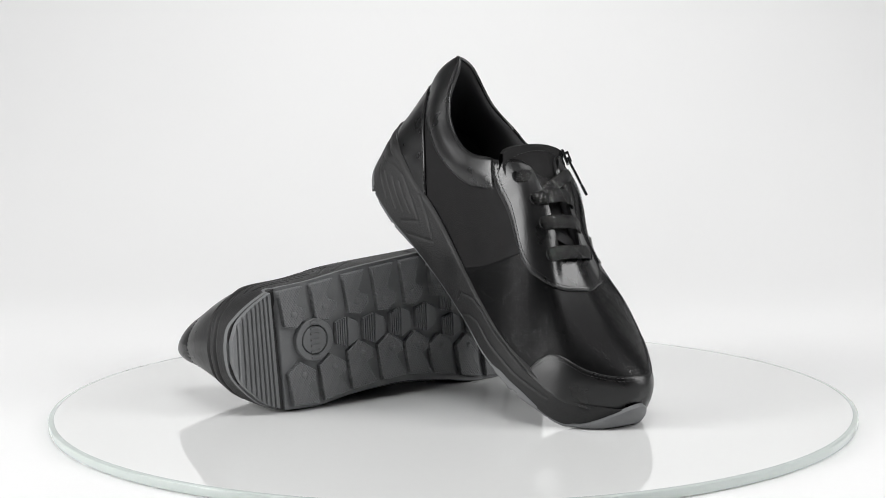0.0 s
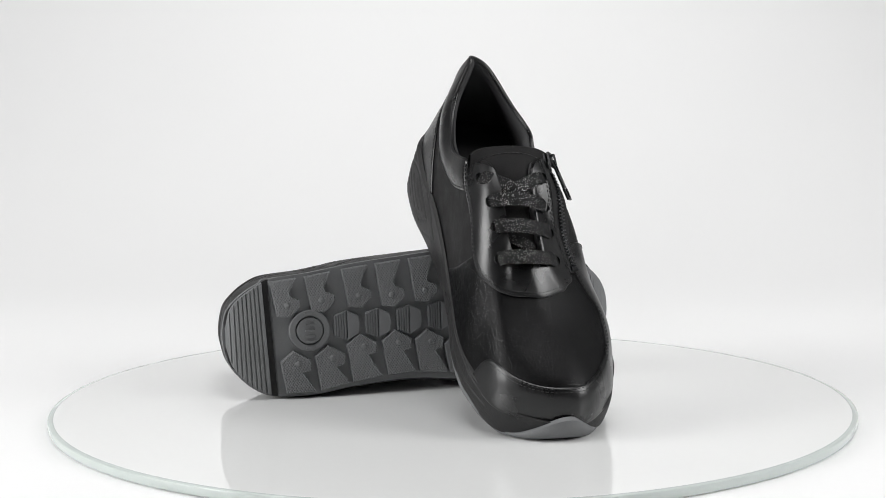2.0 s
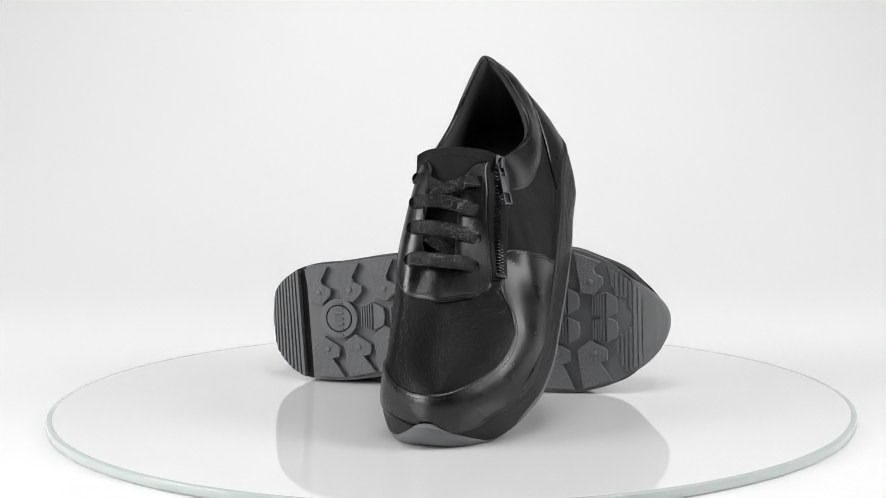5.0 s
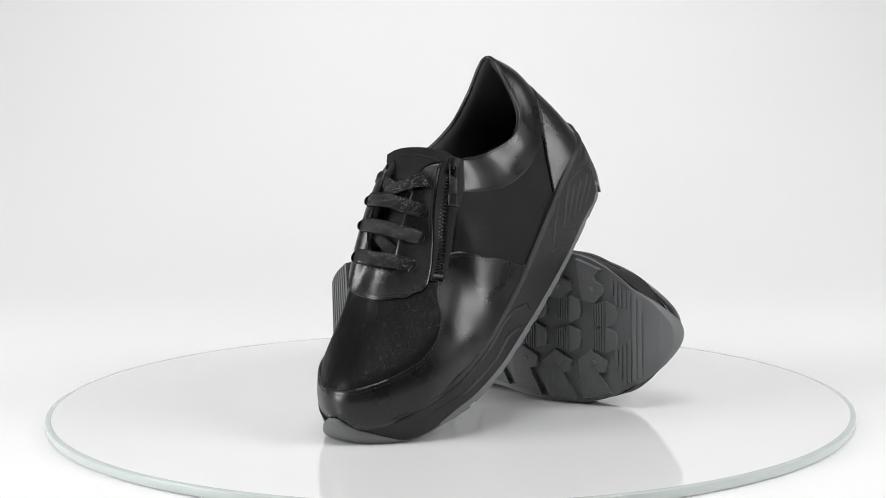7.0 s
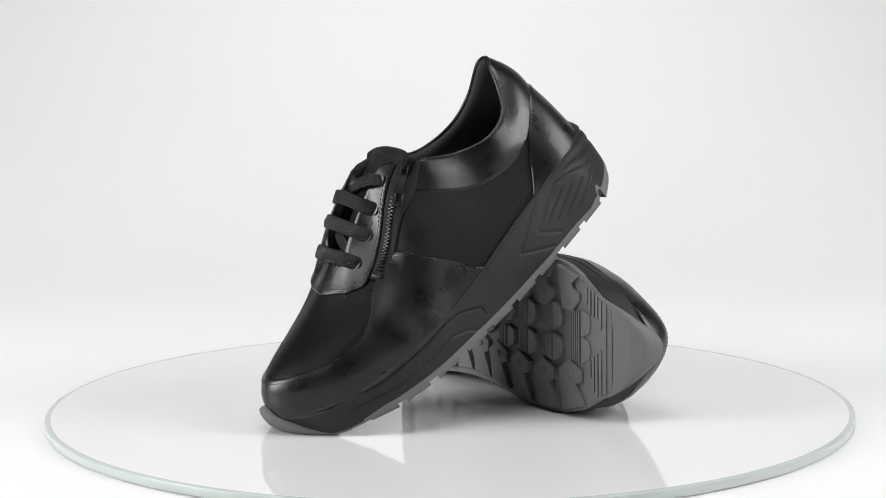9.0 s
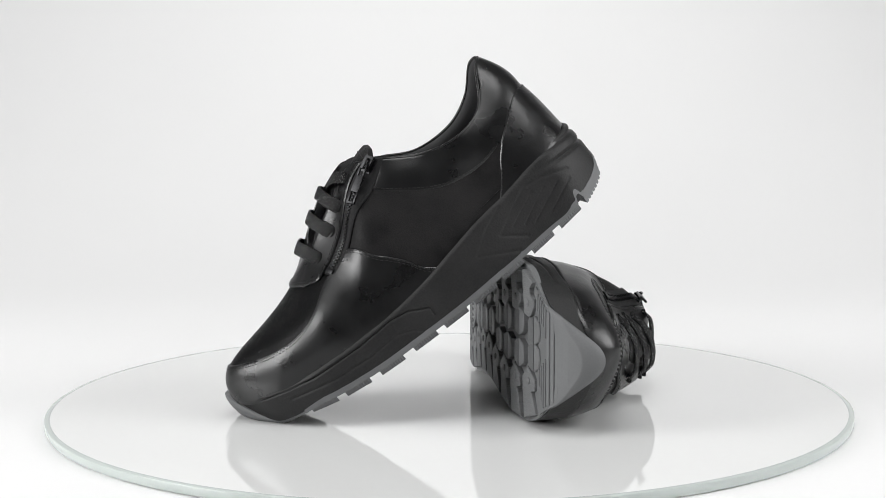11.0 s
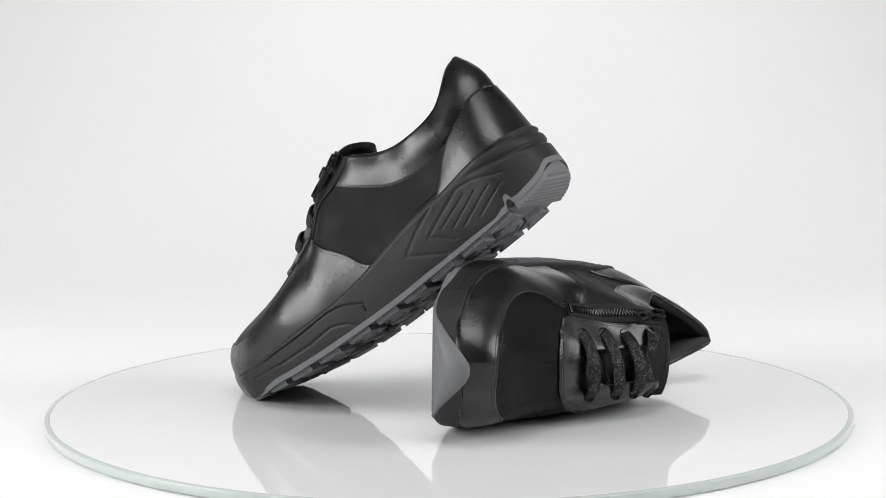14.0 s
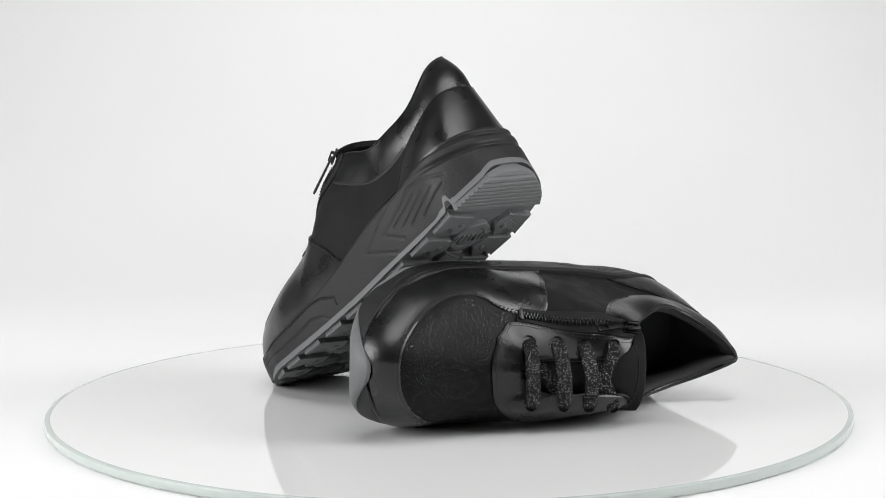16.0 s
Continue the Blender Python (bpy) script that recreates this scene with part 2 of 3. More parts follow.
def toe_step(x):
    """0 along the sole, 1 at the tip of the toe, where the black midsole comes further down."""
    f = np.clip((np.asarray(x) - 0.212) / 0.03, 0, 1)
    return f * f * (3 - 2 * f)


def outline(n=200, grow=0.0, full=0.0):
    """Closed loop of the sole's plan, from the heel's middle along +y to the toe and back along -y."""
    a = (1 - np.cos(np.linspace(0, math.pi, n // 2 + 1))) / 2
    x = 0.264 * a
    left = np.stack([x, spline(SX, SL, x) * (1 - full) + spline(SX, ML, x) * full], 1)
    right = np.stack([x, -spline(SX, SR, x) * (1 - full) - spline(SX, MR, x) * full], 1)[::-1]
    loop = np.vstack([left[1:-1], right[1:-1]])
    ends = np.vstack([loop, loop[:1]])
    run = np.r_[0, np.cumsum(np.linalg.norm(np.diff(ends, axis=0), axis=1))]
    even = np.linspace(0, run[-1], len(loop), endpoint=False)
    loop = np.stack([np.interp(even, run, ends[:, k]) for k in (0, 1)], 1)
    for _ in range(max(2, int(40 * (n / 1000) ** 2))):
        loop = (np.roll(loop, 1, 0) + 2 * loop + np.roll(loop, -1, 0)) / 4
    d = np.roll(loop, -1, 0) - np.roll(loop, 1, 0)
    nrm = np.stack([-d[:, 1], d[:, 0]], 1)
    nrm /= np.linalg.norm(nrm, axis=1)[:, None] + 1e-12
    c = loop.mean(0)
    if np.mean(((loop - c) * nrm).sum(1)) < 0:
        nrm = -nrm
    return loop + nrm * grow


# upper: stations from the heel's middle round the zip side to the toe and back; foot line and top line
FOOT = [(0.0031, 0.0001), (0.0103, 0.0258), (0.0289, 0.0368), (0.0566, 0.0388), (0.089, 0.0439), (0.1175, 0.0463), (0.1437, 0.0477), (0.1679, 0.0505), (0.1975, 0.0497), (0.2361, 0.0384), (0.2613, 0.0082), (0.2429, -0.0282), (0.2098, -0.0379), (0.1815, -0.039), (0.1513, -0.0355), (0.1207, -0.0323), (0.0901, -0.0311), (0.0569, -0.032), (0.03, -0.0301), (0.0121, -0.0208)]
TOP = [(0.0186, -0.0065, 0.1091), (0.0246, 0.0036, 0.1051), (0.0389, 0.019, 0.0872), (0.06, 0.0265, 0.0822), (0.0823, 0.0221, 0.0864), (0.1053, 0.0195, 0.0996), (0.1191, 0.0055, 0.105), (0.1395, 0.0028, 0.0958), (0.1603, 0.0033, 0.084), (0.1691, 0.003, 0.0779), (0.1716, -0.0044, 0.0779), (0.1687, -0.0134, 0.0794), (0.1608, -0.0165, 0.0875), (0.1428, -0.0165, 0.0987), (0.1195, -0.0193, 0.1056), (0.104, -0.0279, 0.096), (0.0815, -0.0293, 0.0841), (0.0563, -0.0248, 0.0843), (0.0375, -0.0192, 0.0936), (0.0246, -0.0102, 0.1087)]
# handles of the wall's profile: outward and upward at the foot, outward and downward at the top
H1 = [(-0.0044, 0.0295), (-0.0075, 0.027), (-0.006, 0.0195), (-0.0072, 0.015), (-0.0068, 0.0205), (-0.0055, 0.0318), (-0.0037, 0.0371), (-0.0029, 0.0364), (-0.0003, 0.0381), (-0.0072, 0.0365), (-0.001, 0.0372), (-0.0088, 0.0318), (-0.0083, 0.0178), (-0.0004, 0.0198), (0.0015, 0.0283), (0.0013, 0.0318), (-0.0007, 0.025), (-0.0027, 0.0203), (-0.0066, 0.0206), (-0.0068, 0.0247)]
H2 = [(0.0128, 0.0249), (0.0123, 0.0228), (0.0042, 0.0183), (0.0014, 0.0158), (0.0024, 0.0175), (0.0099, 0.0201), (0.0301, 0.0163), (0.0243, 0.0298), (0.0289, 0.0327), (0.0415, 0.0317), (0.0548, 0.0331), (0.04, 0.0289), (0.0301, 0.0198), (0.0304, 0.0151), (0.0278, 0.0097), (0.0159, 0.0151), (0.0072, 0.0161), (0.0055, 0.0159), (0.0054, 0.0195), (0.0071, 0.0243)]


def periodic(table, u):
    p = np.asarray(table, float)
    n = len(p)
    i = np.floor(u).astype(int)
    t = (u - i)[..., None]
    a, b, c, d = p[(i - 1) % n], p[i % n], p[(i + 1) % n], p[(i + 2) % n]
    return 0.5 * (2 * b + (c - a) * t + (2 * a - 5 * b + 4 * c - d) * t**2 + (3 * b - a - 3 * c + d) * t**3)


def upper(u, s, off=0.0):
    """Point of the upper at u (0 to 20, round the shoe) and s (0 at the sole, 1 at the top line), off metres outside it."""
    u, s = np.broadcast_arrays(np.asarray(u, float), np.asarray(s, float))

    def at(u, s):
        f, c, h1, h2 = periodic(FOOT, u), periodic(TOP, u), periodic(H1, u), periodic(H2, u)
        p0 = np.concatenate([f, (zm(f[..., 0]) - 0.004)[..., None]], -1)
        out = f - c[..., :2]
        out = out / (np.linalg.norm(out, axis=-1, keepdims=True) + 1e-9)
        p1 = p0 + np.concatenate([out * h1[..., :1], h1[..., 1:]], -1)
        p2 = c + np.concatenate([out * h2[..., :1], -h2[..., 1:]], -1)
        s = s[..., None]
        return (1 - s)**3 * p0 + 3 * s * (1 - s)**2 * p1 + 3 * s**2 * (1 - s) * p2 + s**3 * c

    p = at(u, s)
    e = 1e-3
    du, ds = at(u + e, s) - at(u - e, s), at(u, s + e) - at(u, s - e)
    nrm = np.cross(du, ds)
    nrm /= np.linalg.norm(nrm, axis=-1, keepdims=True) + 1e-12
    return p - nrm * np.asarray(off)[..., None] * NSIGN


NSIGN = 1.0
_probe = upper(5.0, 0.4, 0.002) - upper(5.0, 0.4)
if _probe[1] < 0:
    NSIGN = -1.0



def patch(a, b, n, m, off, thick=0.0014, pad=0.0):
    """A panel laid on the upper between two lines of (u, s), with turned-down edges. Returns its bmesh."""
    a, b = through_points(a, n), through_points(b, n)
    pa, pb = upper(a[:, 0], a[:, 1]), upper(b[:, 0], b[:, 1])
    long = np.linalg.norm(pb - pa, axis=1) + 1e-6
    ve = np.minimum(0.0008 / long, 0.2)
    rows = [(0 * ve, off - thick), (0 * ve, off - 0.0005)]
    rows += [(ve + (1 - 2 * ve) * k / (m - 1), off + pad * math.sin(math.pi * k / (m - 1))) for k in range(m)]
    rows += [(0 * ve + 1, off - 0.0005), (0 * ve + 1, off - thick)]
    grid = []
    for v, o in rows:
        uv = a + (b - a) * v[:, None]
        o = off + (o - off) * np.clip(np.minimum(np.arange(n), np.arange(n)[::-1]) / 22, 0, 1) ** 0.7 if o > off else np.full(n, o)
        o[0] = o[-1] = min(o[0], off - 0.0005)
        line = upper(uv[:, 0], uv[:, 1], o)
        low = upper(uv[[0, -1], 0], uv[[0, -1], 1], np.full(2, off - thick))
        grid.append(np.vstack([low[:1], line, low[1:]]))
    bm = bmesh.new()
    grid_mesh(bm, np.array(grid))
    return bm


def seam(line, off, step=0.0026, dash=0.0018, wide=0.00042):
    """Stitches along a line of 3D points with their normals: small raised dashes in one bmesh."""
    bm = bmesh.new()
    p, nrm = line
    d = np.r_[0, np.cumsum(np.linalg.norm(np.diff(p, axis=0), axis=1))]
    for c in np.arange(step / 2, d[-1], step):
        q = np.array([[np.interp(c + k * dash / 2, d, p[:, j]) for j in range(3)] for k in (-1, 1)])
        n = np.array([np.interp(c, d, nrm[:, j]) for j in range(3)])
        t = q[1] - q[0]
        w = np.cross(t, n)
        w = w / (np.linalg.norm(w) + 1e-12) * wide / 2
        low, top = n * (off - 0.0003), n * (off + 0.0003)
        vs = [bm.verts.new(x) for x in (q[0] - w + low, q[0] + w + low, q[1] + w + low, q[1] - w + low, q[0] * 0.85 + q[1] * 0.15 - w * 0.6 + top, q[0] * 0.85 + q[1] * 0.15 + w * 0.6 + top, q[1] * 0.85 + q[0] * 0.15 + w * 0.6 + top, q[1] * 0.85 + q[0] * 0.15 - w * 0.6 + top)]
        for f in ((4, 5, 6, 7), (0, 1, 5, 4), (1, 2, 6, 5), (2, 3, 7, 6), (3, 0, 4, 7)):
            bm.faces.new([vs[k] for k in f])
    return bm


def seam_line(a, b, inset, n=160, from_b=True):
    """A line that runs inset metres inside the edge b (or a) of the panel between a and b."""
    a, b = through_points(a, n), through_points(b, n)
    long = np.linalg.norm(upper(b[:, 0], b[:, 1]) - upper(a[:, 0], a[:, 1]), axis=1) + 1e-6
    v = np.minimum(inset / long, 0.45)[:, None]
    uv = b + (a - b) * v if from_b else a + (b - a) * v
    p = upper(uv[:, 0], uv[:, 1])
    nrm = upper(uv[:, 0], uv[:, 1], 0.001) - p
    return p, nrm / (np.linalg.norm(nrm, axis=1)[:, None] + 1e-12)


def merged(*bms):
    out = bms[0]
    for b in bms[1:]:
        mesh = bpy.data.meshes.new("tmp")
        b.to_mesh(mesh)
        out.from_mesh(mesh)
        bpy.data.meshes.remove(mesh)
        b.free()
    return out


def prism(bm, poly, z_low, height, chamfer=0.0005):
    """A tread piece over the plan polygon: its face follows z_low(x), its sides go up by height."""
    poly = np.asarray(poly, float)
    c = poly.mean(0)
    d = np.linalg.norm(poly - c, axis=1)[:, None]
    small = c + (poly - c) * (1 - chamfer * 1.3 / d)
    rings = []
    for ring, dz in ((small, 0.0), (poly, chamfer), (poly, height)):
        rings.append([bm.verts.new((x, y, float(z_low(x)) + dz)) for x, y in ring])
    n = len(poly)
    bm.faces.new(rings[0])
    for r0, r1 in zip(rings, rings[1:]):
        for k in range(n):
            bm.faces.new((r0[k], r0[(k + 1) % n], r1[(k + 1) % n], r1[k]))


def edge_l(x):
    return float(spline(SX, SL, x))


def edge_r(x):
    return -float(spline(SX, SR, x))


# moulded lines in the midsole's wall, seen from the side (x, z)
GROOVES = [
    ([(0.0667, 0.0368), (0.0806, 0.0305), (0.0942, 0.0219), (0.0718, 0.009)], 0.0005, 0.0009),
    ([(0.0198, 0.029), (0.0356, 0.0353), (0.0469, 0.0367), (0.0625, 0.0297), (0.0759, 0.023), (0.0628, 0.0127)], 0.0005, 0.0009),
    ([(0.0667, 0.0225), (0.0454, 0.0315)], 0.0006, 0.0005),
    ([(0.0602, 0.019), (0.038, 0.0293)], 0.0006, 0.0005),
    ([(0.054, 0.0161), (0.0296, 0.0269)], 0.0006, 0.0005),
    ([(0.0425, 0.0151), (0.0223, 0.024)], 0.0006, 0.0005),
    ([(0.2501, 0.0294), (0.2143, 0.0241), (0.1801, 0.023), (0.1578, 0.0239), (0.1463, 0.022), (0.1342, 0.0154), (0.1345, 0.0106)], 0.0009, 0.0006),
    ([(0.2303, 0.0206), (0.2029, 0.0161), (0.1782, 0.0142), (0.1602, 0.0152), (0.1502, 0.0114), (0.1425, 0.0046)], 0.0006, 0.0008),
]


def wall_relief(x, z):
    """How far the midsole's wall stands out (+) or in (-)."""
    p = np.stack([x, z], -1)
    d = np.zeros(x.shape)
    for line, deep, wide in GROOVES:
        near = np.full(x.shape, 1.0)
        for a, b in zip(np.array(line), np.array(line)[1:]):
            t = np.clip(((p - a) @ (b - a)) / ((b - a) @ (b - a)), 0, 1)
            near = np.minimum(near, np.linalg.norm(p - a - t[..., None] * (b - a), axis=-1))
        d -= deep * np.exp(-((near / wide) ** 2))
    # stepped rolls round the heel
    heel = np.clip((0.040 - x) / 0.02, 0, 1)
    for zc in (0.0425, 0.0345):
        d -= 0.0016 * heel * np.exp(-(((z - zc - 0.12 * x) / 0.0014) ** 2))
    # raised guard round the chevrons and fine ribs along the forefoot
    d += 0.0008 * np.clip((0.045 - np.abs(x - 0.062)) / 0.02, 0, 1) * np.exp(-(((z - 0.018) / 0.011) ** 4))
    return d


def lace_ribbon(path, width=0.0082, thick=0.0017, lean=0.0):
    """A flat woven lace along 3D points, in one bmesh."""
    p = through_points(path, 26)
    t = np.gradient(p, axis=0)
    t /= np.linalg.norm(t, axis=1)[:, None]
    up = np.array([0.55, 0.0, 0.83])
    w = np.cross(t, up)
    w /= np.linalg.norm(w, axis=1)[:, None]
    n = np.cross(w, t)
    ring = []
    for k in range(14):
        a = 2 * math.pi * k / 14
        ca, sa = math.cos(a), math.sin(a)
        cx = math.copysign(abs(ca) ** 0.45, ca) * width / 2
        cy = math.copysign(abs(sa) ** 0.7, sa) * thick / 2
        ring.append((cx, cy))
    grow = np.ones(26)
    grow[:3] = (0.55, 0.78, 0.95)
    grow[-3:] = (0.95, 0.78, 0.55)
    bm = bmesh.new()
    pts = np.array([[p[i] + w[i] * cx * grow[i] + n[i] * cy for i in range(26)] for cx, cy in ring])
    vs = grid_mesh(bm, pts, close_u=True)
    bm.faces.new([r[0] for r in vs])
    bm.faces.new([r[-1] for r in vs])
    return bm


def box(bm, c, ax, ay, az):
    """A box with half axes ax, ay, az round c, its edges cut."""
    c, ax, ay, az = (np.asarray(v, float) for v in (c, ax, ay, az))
    k = 0.8
    lay = []
    for z, q in ((-1, k), (-k, 1), (k, 1), (1, k)):
        lay.append([bm.verts.new(c + ax * sx * q + ay * sy * q + az * z) for sx, sy in ((-1, -1), (1, -1), (1, 1), (-1, 1))])
    bm.faces.new(lay[0][::-1])
    bm.faces.new(lay[-1])
    for a, b in zip(lay, lay[1:]):
        for i in range(4):
            bm.faces.new((a[i], a[(i + 1) % 4], b[(i + 1) % 4], b[i]))


# lines of (u, s) that bound the panels
GUARD_TOP = [(4.95, 0.03), (5.25, 0.11), (5.48, 0.2), (5.8, 0.285), (6.08, 0.35), (6.42, 0.465), (6.78, 0.575), (7.1, 0.635), (7.45, 0.63), (7.72, 0.605), (7.88, 0.55), (7.98, 0.46), (8.2, 0.37), (8.5, 0.325), (8.9, 0.312), (9.4, 0.318), (9.8, 0.318), (10.12, 0.316), (10.5, 0.285), (10.85, 0.285), (11.22, 0.312), (11.5, 0.285), (11.68, 0.22), (11.82, 0.13), (11.92, 0.03)]
GUARD_LOW = [(u, 0.0) for u, s in GUARD_TOP]
VAMP_LOW = [(7.2, 0.02), (8.2, 0.02), (9.2, 0.02), (10.0, 0.02), (10.8, 0.02), (11.8, 0.02), (13.0, 0.02), (14.0, 0.02), (14.85, 0.02)]
VAMP_TOP = [(7.6, 0.64), (8.1, 0.74), (9.0, 0.89), (10.0, 0.90), (11.0, 0.86), (12.0, 0.74), (12.6, 0.66), (13.0, 0.63), (13.2, 0.62)]
STAY_OUT = [(15.0, 0.968), (14.93, 0.85), (14.65, 0.71), (14.1, 0.6), (13.6, 0.55), (13.2, 0.55), (12.8, 0.575), (12.4, 0.625), (12.0, 0.68), (11.6, 0.735), (11.2, 0.785), (10.88, 0.815), (10.5, 0.845), (10.2, 0.855), (9.8, 0.855), (9.4, 0.845), (9.05, 0.825), (8.74, 0.79), (8.35, 0.75), (7.98, 0.69), (7.6, 0.7), (7.2, 0.735), (6.77, 0.778), (6.42, 0.81), (6.02, 0.86), (5.45, 0.985)]
STAY_IN = [(13.92, 0.968), (13.78, 0.998), (13.6, 1.0), (13.35, 1.0), (13.05, 1.0), (12.7, 1.0), (12.35, 1.0), (12, 1.0), (11.65, 1.0), (11.3, 1.0), (11, 1.0), (10.75, 1.0), (10.45, 1.0), (10.15, 1.0), (9.8, 1.0), (9.5, 1.0), (9.25, 1.0), (9, 1.0), (8.75, 1.0), (8.4, 1.0), (8, 1.0), (7.5, 1.0), (7, 1.0), (6.62, 1.0), (6.3, 1.0), (6.05, 0.985)]
COLLAR_LOW = [(5.5, 0.735), (4.98, 0.68), (4.48, 0.62), (3.9, 0.562), (3.44, 0.54), (2.9, 0.533), (2.5, 0.545), (1.78, 0.58), (0.84, 0.55), (0.0, 0.53), (-0.9, 0.52), (-1.8, 0.53), (-2.5, 0.59), (-3.36, 0.595), (-4.3, 0.64), (-4.75, 0.685), (-5.12, 0.73)]
COLLAR_TOP = [(4.92, 1.0), (4.7, 1.0), (4.4, 1.0), (3.9, 1.0), (3.44, 1.0), (2.9, 1.0), (2.4, 1.0), (1.6, 1.0), (0.8, 1.0), (0.0, 1.0), (-0.8, 1.0), (-1.7, 1.0), (-2.5, 1.0), (-3.36, 1.0), (-4.2, 1.0), (-4.6, 1.0), (-4.95, 1.0)]
COUNTER_LOW = [(3.22, 0.02), (2.9, 0.02), (2.4, 0.02), (1.8, 0.02), (0.9, 0.02), (0.0, 0.02), (-0.9, 0.02), (-1.8, 0.02), (-2.4, 0.02), (-2.9, 0.02), (-3.42, 0.02)]
COUNTER_TOP = [(3.20, 0.06), (2.85, 0.25), (2.5, 0.45), (1.95, 0.595), (0.84, 0.575), (0.0, 0.545), (-0.84, 0.54), (-1.7, 0.525), (-2.4, 0.48), (-2.95, 0.33), (-3.40, 0.08)]
ZIP_A = [(5.42, 0.995), (6.02, 0.855), (6.42, 0.808), (6.77, 0.776), (7.15, 0.740), (7.5, 0.706), (7.78, 0.688)]
ZIP_B = [(4.86, 0.995), (5.3, 0.80), (5.63, 0.694), (6.05, 0.645), (6.45, 0.61), (6.83, 0.583), (7.42, 0.545)]
HOLES_R = [(14.18, 0.867), (13.45, 0.856), (12.85, 0.856), (12.1, 0.833)]
HOLES_L = [(6.17, 0.915), (6.80, 0.88), (7.35, 0.855), (8.02, 0.85)]
# tread lugs: middle of each lug's dimple, seen from below
LUGS_L = [(0.0372, 0.0238), (0.0593, 0.0259), (0.0832, 0.027), (0.1049, 0.0263), (0.127, 0.0275), (0.1495, 0.0300), (0.1735, 0.0325), (0.197, 0.0328), (0.2190, 0.0312)]
LUGS_R = [(0.0426, -0.0141), (0.0647, -0.0119), (0.0855, -0.0058), (0.1085, -0.0050), (0.1300, -0.0062), (0.1498, -0.0105), (0.1733, -0.0140), (0.1968, -0.0153), (0.2205, -0.0145)]
HEXES = [(0.0755, 0.0084), (0.096, 0.0086), (0.1165, 0.0093), (0.1375, 0.0100), (0.1585, 0.0182), (0.181, 0.0190), (0.2045, 0.0188), (0.2285, 0.0160), (0.1600, 0.0018), (0.181, 0.0008), (0.2045, 0.0000), (0.2285, 0.0003)]


def build_shoe(side):
    thing = new("shoe")

    def add(name, bm, mat, parent=thing, label="", smooth=True):
        if side < 0:
            for v in bm.verts:
                v.co.y = -v.co.y
        ob = part(name, bm, mat, parent, label, smooth)
        return tagged(ob, kind="stuff") if name in ("stitching", "zip_teeth") else ob

    # midsole with its moulded wall
    bm = bmesh.new()
    rows = 60
    loops = [np.column_stack([o, zs(o[:, 0]) + 0.0048 - 0.0026 * toe_step(o[:, 0])]) for o in (outline(1000, -0.006),)]
    for k in range(rows + 1):
        f = k / rows
        o = outline(1000, 0.0, 0.45 + 0.55 * f)
        z0 = zs(o[:, 0]) + 0.0048 - 0.0026 * toe_step(o[:, 0])
        z = z0 + (zm(o[:, 0]) - z0) * f
        belly = 0.0009 * (1 - f) ** 2 + 0.0008 * math.sin(math.pi * min(1, 0.12 + f * 0.95)) - 0.0018 * max(0, (f - 0.9) / 0.1) ** 2
        d = np.roll(o, -1, 0) - np.roll(o, 1, 0)
        nrm = np.stack([-d[:, 1], d[:, 0]], 1)
        nrm /= np.linalg.norm(nrm, axis=1)[:, None] + 1e-12
        if ((o - o.mean(0)) * nrm).sum() < 0:
            nrm = -nrm
        o = o + nrm * (belly * (1 - 0.9 * toe_step(o[:, 0] - 0.018)) + wall_relief(o[:, 0], z))[:, None]
        loops.append(np.column_stack([o, z]))
    o = outline(1000, -0.012, 1.0)
    loops.append(np.column_stack([o, zm(o[:, 0]) - 0.002]))
    vs = grid_mesh(bm, np.array(loops).transpose(1, 0, 2), close_u=True)
    bm.faces.new([r[0] for r in vs])
    add("midsole", bm, FOAM, label="black moulded foam midsole with chevron grooves")

    # outsole web: a sheet under the midsole with a band round its edge, deeply notched behind the heel tread
    def lift(x, y):
        return 0.0035 + 0.0050 * np.exp(-(((x + 0.045 * y - 0.0262) / 0.0022) ** 4))

    bm = bmesh.new()
    xs = 0.264 * (1 - np.cos(np.linspace(0.08, math.pi - 0.05, 150))) / 2
    xs = np.sort(np.r_[xs, np.linspace(0.02, 0.032, 30)])
    pts = []
    for x in xs:
        row = []
        for w in np.linspace(0, 1, 9):
            y = edge_r(x) + (edge_l(x) - edge_r(x)) * w
            row.append((x, y, float(zs(x)) + float(lift(x, y)) * (1 - float(toe_step(x))) + 0.0008 * float(toe_step(x))))
        pts.append(row)
    grid_mesh(bm, np.array(pts))
    o = outline(1000, 0.0016, 0.3)
    w = toe_step(o[:, 0] - 0.012)[:, None]
    o = o * (1 - w) + outline(1000, -0.0004) * w
    base = zs(o[:, 0])
    tip = toe_step(o[:, 0])
    up, high = lift(o[:, 0], o[:, 1]) * (1 - tip) + 0.0008 * tip, 0.0034 - 0.0020 * tip
    o2 = outline(1000, -0.0015)
    loops = [np.column_stack([o2, base + up]), np.column_stack([o, base + up]), np.column_stack([o, base + up + high]), np.column_stack([o2, base + up + high + 0.0004])]
    grid_mesh(bm, np.array(loops).transpose(1, 0, 2), close_u=True)
    outsole = add("outsole", bm, RUBBER, label="dark grey rubber outsole with hexagonal tread")

    # side lugs, each with a dimple
    def dimple(bm, x, y):
        ring = [(x + 0.0020 * math.cos(a), y + 0.0020 * math.sin(a)) for a in np.linspace(0, 2 * math.pi, 11)[:-1]]
        prism(bm, ring, lambda q: float(zs(q)) - 0.0010, 0.0016, 0.0007)

